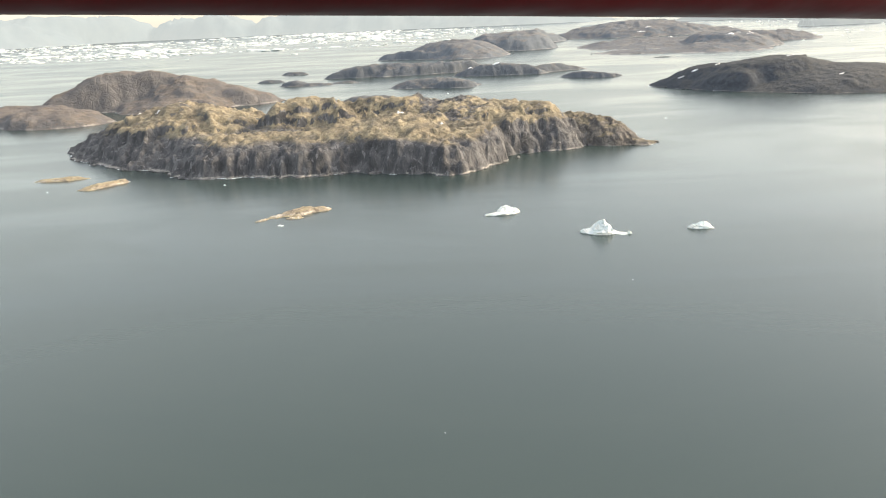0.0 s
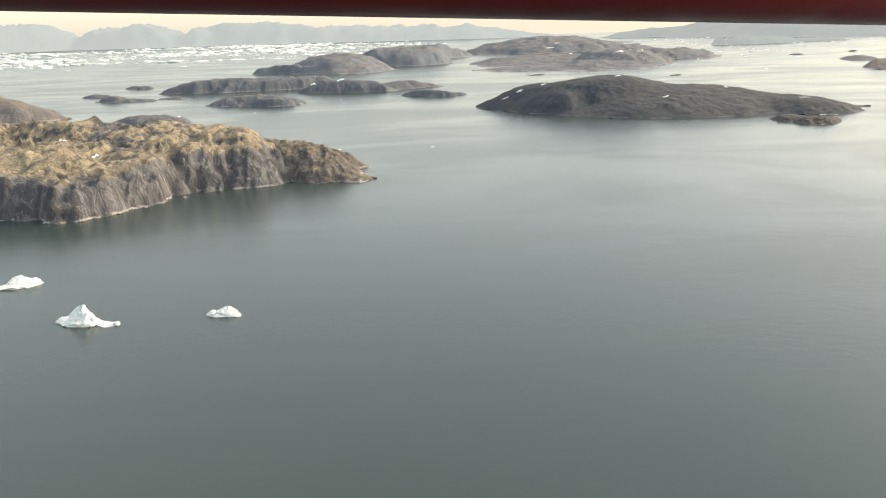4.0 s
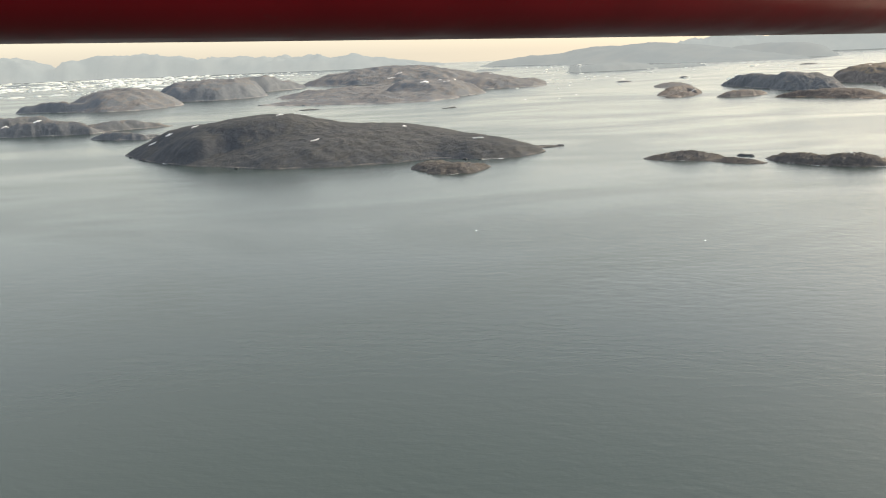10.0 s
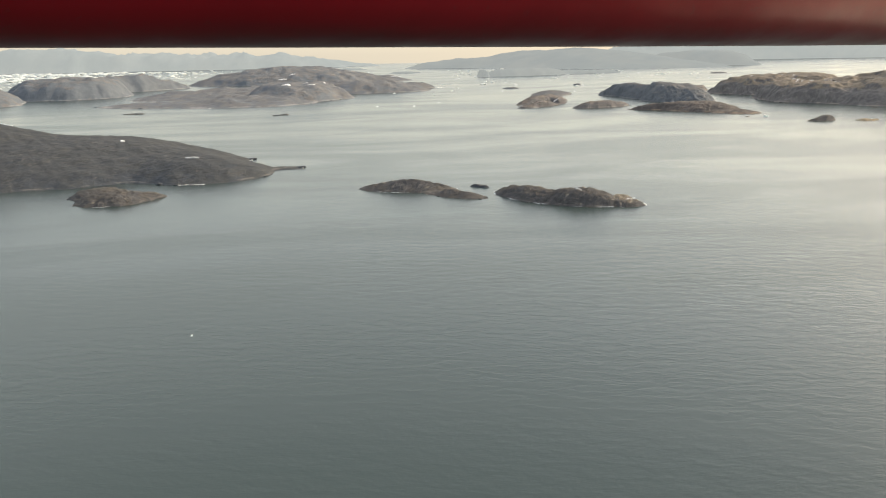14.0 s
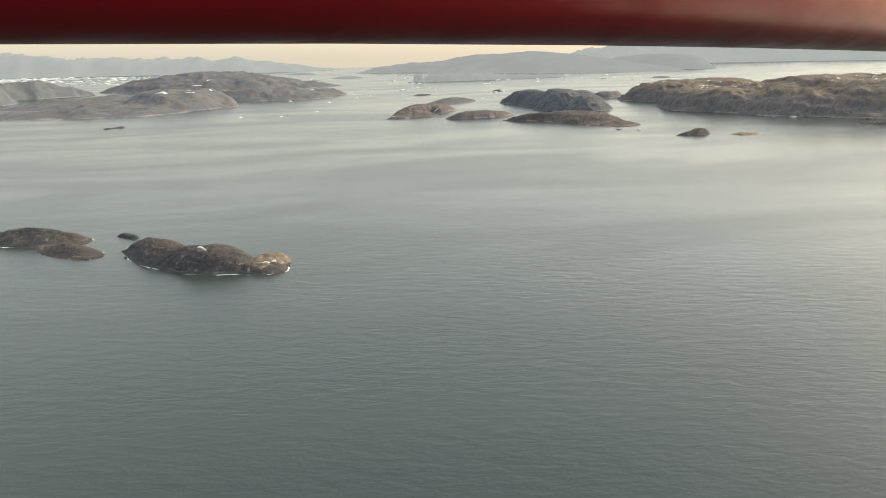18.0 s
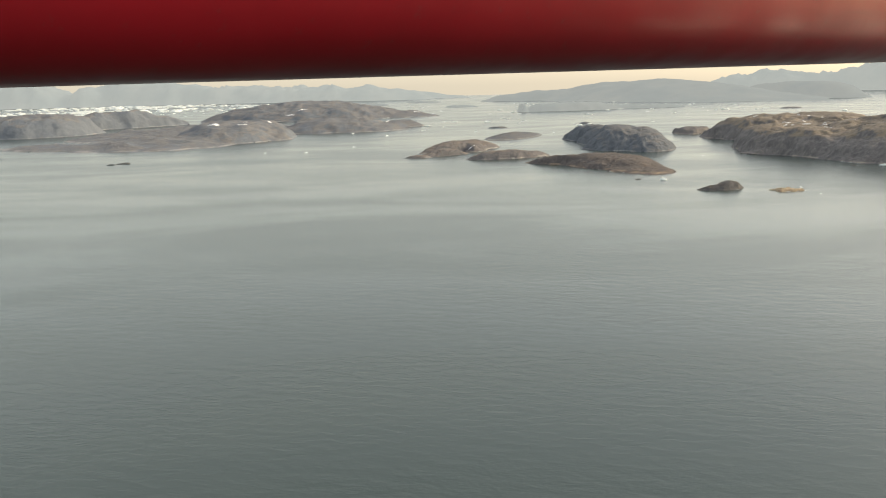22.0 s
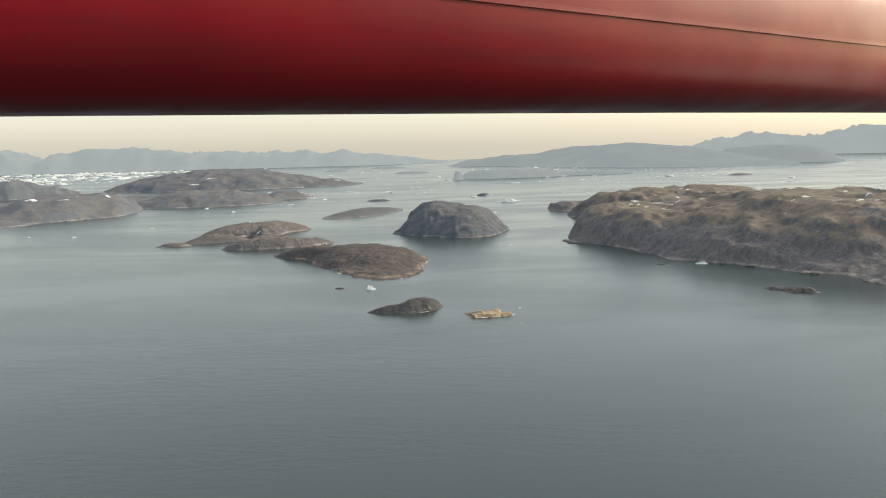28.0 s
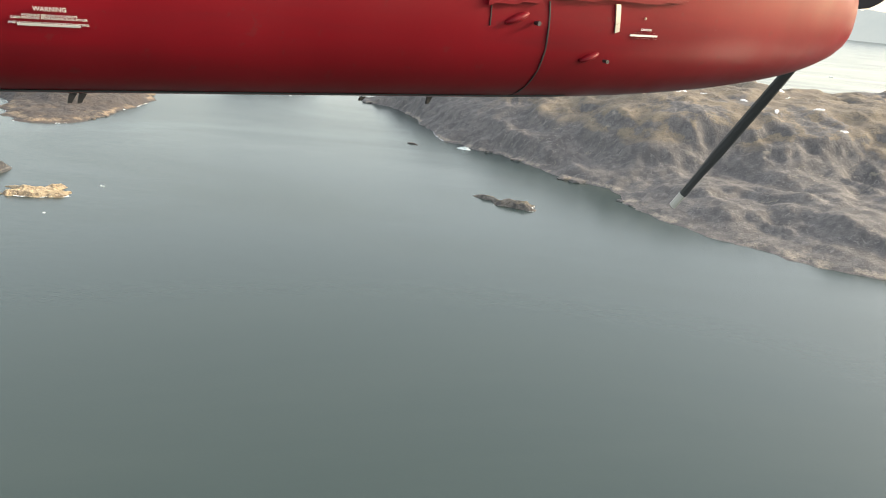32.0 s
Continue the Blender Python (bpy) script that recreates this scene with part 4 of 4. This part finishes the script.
MARKING = plain("white_marking", (0.75, 0.74, 0.70), 0.6)
DARK_METAL = plain("dark_metal", (0.035, 0.035, 0.038), 0.5, 0.3)
BARE_METAL = plain("bare_metal", (0.55, 0.54, 0.50), 0.35, 0.9)
BLADE = plain("blade_grey", (0.05, 0.052, 0.055), 0.5)
TIP = plain("blade_tip", (0.55, 0.54, 0.50), 0.5)
_o, _d, _out = flight(32.0)
SIDE = Matrix(((_d.x, -_out.x, 0, 0), (_d.y, -_out.y, 0, 0), (0, 0, 1, 0), (0, 0, 0, 1)))


def skin(al, up):
    """A point on the nacelle's near flank, al metres ahead of the end of the flight line and up above the keel."""
    best = min((j / 400 for j in range(-110, 110)), key=lambda a: abs(hull(a)[1] - up) + (0 if hull(a)[0] < 0.62 else 9))
    w = taper(al)
    u, v = hull(best)
    return _o + _d * al + _out * (OFF + 0.62 + (u - 0.62) * w) + Vector((0, 0, TIP_UP + (v - TIP_UP) * w))


def strip(name, path, wide, thick, material, label=""):
    """A raised strip that follows the skin along points (al, up)."""
    bm = bmesh.new()
    rings = []
    pts = []
    for (a0, u0), (a1, u1) in zip(path, path[1:]):
        for k in range(8):
            pts.append((a0 + (a1 - a0) * k / 8, u0 + (u1 - u0) * k / 8))
    pts.append(path[-1])
    for i, (al, up) in enumerate(pts):
        b0, b1 = pts[max(0, i - 1)], pts[min(len(pts) - 1, i + 1)]
        dx, dy = b1[0] - b0[0], b1[1] - b0[1]
        ln = math.hypot(dx, dy) or 1
        nx, ny = -dy / ln * wide / 2, dx / ln * wide / 2
        a, b = skin(al + nx, up + ny), skin(al - nx, up - ny)
        rings.append([bm.verts.new(a + _out * 0.01), bm.verts.new(a - _out * thick), bm.verts.new(b - _out * thick), bm.verts.new(b + _out * 0.01)])
    for p, q in zip(rings, rings[1:]):
        for j in range(4):
            bm.faces.new((p[j], p[(j + 1) % 4], q[(j + 1) % 4], q[j]))
    bm.faces.new(rings[0])
    bm.faces.new(rings[-1])
    bmesh.ops.recalc_face_normals(bm, faces=bm.faces)
    return part(name, mesh_of(bm, name), material, NACELLE, label)


strip("rib", [(2.2, 0.505), (2.5, 0.53)], 0.03, 0.02, RED, "raised red stiffening rib")
strip("rib", [(2.58, 0.56), (3.2, 0.565), (3.5, 0.60)], 0.03, 0.02, RED, "raised red stiffening rib")
strip("panel_seam", [(2.62, 0.02), (2.61, 0.2), (2.60, 0.305), (2.56, 0.53)], 0.008, 0.003, DARK_METAL, "dark panel seam")
strip("panel_seam", [(2.23, 0.49), (2.24, 0.40)], 0.005, 0.003, DARK_METAL, "dark panel seam")
strip("gauge_strip", [(3.027, 0.402), (2.997, 0.539)], 0.030, 0.006, BARE_METAL, "pale metal strip")
strip("gauge_mark", [(3.018, 0.442), (3.016, 0.448)], 0.032, 0.008, DARK_METAL, "dark mark across the strip")
# small raised bare-metal spots, set for chips and highlights in the paint
for al, up in ((3.19, 0.50), (3.21, 0.48), (3.62, 0.50), (3.64, 0.45), (3.79, 0.44)):
    strip("bright_spot", [(al - 0.004, up), (al + 0.004, up)], 0.007, 0.005, BARE_METAL, "small bright raised spot")
strip("belly_seam", [(-0.3, 0.03), (1.2, 0.032), (3.0, 0.03)], 0.012, 0.004, DARK_METAL, "dark belly seam")


def long_seam(name, up, wide, thick, material, label):
    """A strip that runs along the flank for the whole length of the cowling."""
    best = min((j / 400 for j in range(-110, 110)), key=lambda a: abs(hull(a)[1] - up) + (0 if hull(a)[0] < 0.62 else 9))
    u, v = hull(best)
    bm = bmesh.new()
    rings = []
    for t in np.arange(-0.3, 31.99, 0.06):
        o, d, out = flight(t)
        p = o + out * (OFF + u) + Vector((0, 0, v))
        up_v = Vector((0, 0, wide / 2))
        rings.append([bm.verts.new(p + up_v + out * 0.01), bm.verts.new(p + up_v - out * thick), bm.verts.new(p - up_v - out * thick), bm.verts.new(p - up_v + out * 0.01)])
    for p, q in zip(rings, rings[1:]):
        for j in range(4):
            bm.faces.new((p[j], p[(j + 1) % 4], q[(j + 1) % 4], q[j]))
    bmesh.ops.recalc_face_normals(bm, faces=bm.faces)
    part(name, mesh_of(bm, name), material, NACELLE, label)


long_seam("rib", 0.56, 0.030, 0.012, RED, "raised red stiffening rib")
strip("placard_line", [(0.31, 0.297), (0.51, 0.297)], 0.005, 0.003, MARKING, "small white placard line")
for wide, up in ((0.16, 0.406), (0.20, 0.392), (0.20, 0.378)):
    strip("placard_line", [(3.23 - wide / 2, up), (3.23 + wide / 2, up)], 0.0045, 0.003, MARKING, "small white placard line")


def lettering(text, al, up, size):
    cu = bpy.data.curves.new("lettering", "FONT")
    cu.body, cu.size, cu.extrude, cu.align_x = text, size, 0.0015, "CENTER"
    cu.materials.append(MARKING)
    ob = new("lettering", cu)
    p, q = skin(al, up), skin(al, up + 0.04)
    y = (q - p).normalized()
    z = (_d.cross(y)).normalized()
    ob.matrix_world = Matrix.Translation(p + z * 0.006) @ Matrix((_d, y, z)).transposed().to_4x4()
    ob.parent = NACELLE
    return tagged(ob, "white stencilled lettering")


lettering("WARNING", 0.41, 0.350, 0.022)
lettering("HYDRAULIC SERVICES MAY OPERATE", 0.41, 0.334, 0.0105)
lettering("CLEAR PERSONNEL FROM RUDDER, FLAPS, SPOILER", 0.41, 0.320, 0.0105)
lettering("AND LANDING GEAR DOORS BEFORE CONNECTING,", 0.41, 0.306, 0.0105)
lettering("CAUTION", 3.23, 0.417, 0.017)


def fairing(al, up, size):
    """A small scoop with a hinge pin beside it."""
    p = skin(al, up)
    bm = bmesh.new()
    bmesh.ops.create_uvsphere(bm, u_segments=14, v_segments=8, radius=1)
    bmesh.ops.scale(bm, vec=(size, size * 0.45, size * 0.28), verts=bm.verts)
    bmesh.ops.transform(bm, matrix=Matrix.Translation(p) @ SIDE @ pose(0, 0, 0, 0, -22, 0), verts=bm.verts)
    for f in bm.faces:
        f.smooth = True
    scoop = part("scoop", mesh_of(bm, "scoop"), RED, NACELLE, "small red scoop fairing")
    bm = bmesh.new()
    bmesh.ops.create_cone(bm, cap_ends=True, segments=10, radius1=size * 0.16, radius2=size * 0.12, depth=size * 0.5)
    bmesh.ops.transform(bm, matrix=Matrix.Translation(p + _d * size * 1.5 - _out * 0.02 + Vector((0, 0, -size * 0.25))) @ SIDE @ pose(0, 0, 0, 90, 0, 0), verts=bm.verts)
    part("pin", mesh_of(bm, "pin"), DARK_METAL, scoop, "dark pin")


fairing(2.385, 0.441, 0.07)
fairing(2.90, 0.27, 0.065)


def drain(al, h):
    bm = bmesh.new()
    bmesh.ops.create_cube(bm, size=1)
    bmesh.ops.scale(bm, vec=(0.03, 0.012, h), verts=bm.verts)
    for v in bm.verts:
        if v.co.z < 0:
            v.co.x = v.co.x * 0.5 - 0.015
    base = _o + _d * al + _out * (OFF + 0.45)
    bmesh.ops.transform(bm, matrix=Matrix.Translation(base + Vector((0, 0, -h * 0.4))) @ SIDE, verts=bm.verts)
    part("drain_mast", mesh_of(bm, "drain_mast"), DARK_METAL, NACELLE, "dark drain mast")


for al, h in ((0.529, 0.04), (0.566, 0.04), (1.832, 0.02), (2.212, 0.035)):
    drain(al, h)


def propeller():
    """Four grey blades at rest round a hub ahead of the cowling."""
    hub_at = _o + _d * (NOSE + 0.28) + _out * (OFF + 0.62) + Vector((0, 0, 0.9))
    m = Matrix.Translation(hub_at) @ Matrix(((_d.x, _out.x, 0, 0), (_d.y, _out.y, 0, 0), (0, 0, 1, 0), (0, 0, 0, 1)))
    bm = bmesh.new()
    bmesh.ops.create_cone(bm, cap_ends=True, segments=20, radius1=0.24, radius2=0.05, depth=0.5)
    bmesh.ops.transform(bm, matrix=m @ pose(0.2, 0, 0, 0, 90, 0), verts=bm.verts)
    hub = part("propeller_hub", mesh_of(bm, "propeller_hub"), DARK_METAL, NACELLE, "dark propeller spinner")
    for k in range(4):
        ang = radians(236 + 90 * k)
        for name, r0, r1, mat in (("blade", 0.2, 2.45, BLADE), ("blade_tip", 2.45, 2.62, TIP)):
            bm = bmesh.new()
            rings = []
            for i in range(9):
                r = r0 + (r1 - r0) * i / 8
                chord = 0.095 * (0.55 + 0.45 * math.sin(min(1.0, r / 1.2) * 1.57)) * (1 if r < 1.9 else 0.8)
                tw = radians(70 - 45 * r / 2)
                ring = []
                for j in range(8):
                    a = j * math.pi / 4
                    cx, cy = math.cos(a) * chord / 2, math.sin(a) * 0.018
                    x, q = cx * math.sin(tw) - cy * math.cos(tw), cx * math.cos(tw) + cy * math.sin(tw)
                    y, z = r * math.cos(ang) - q * math.sin(ang), r * math.sin(ang) + q * math.cos(ang)
                    ring.append(bm.verts.new(m @ Vector((x, -y, z))))
                rings.append(ring)
            for p, q in zip(rings, rings[1:]):
                for j in range(8):
                    bm.faces.new((p[j], p[(j + 1) % 8], q[(j + 1) % 8], q[j]))
            bm.faces.new(rings[0])
            bm.faces.new(rings[-1])
            bmesh.ops.recalc_face_normals(bm, faces=bm.faces)
            part(name, mesh_of(bm, name), mat, hub, "grey propeller blade" if name == "blade" else "pale blade tip")


propeller()
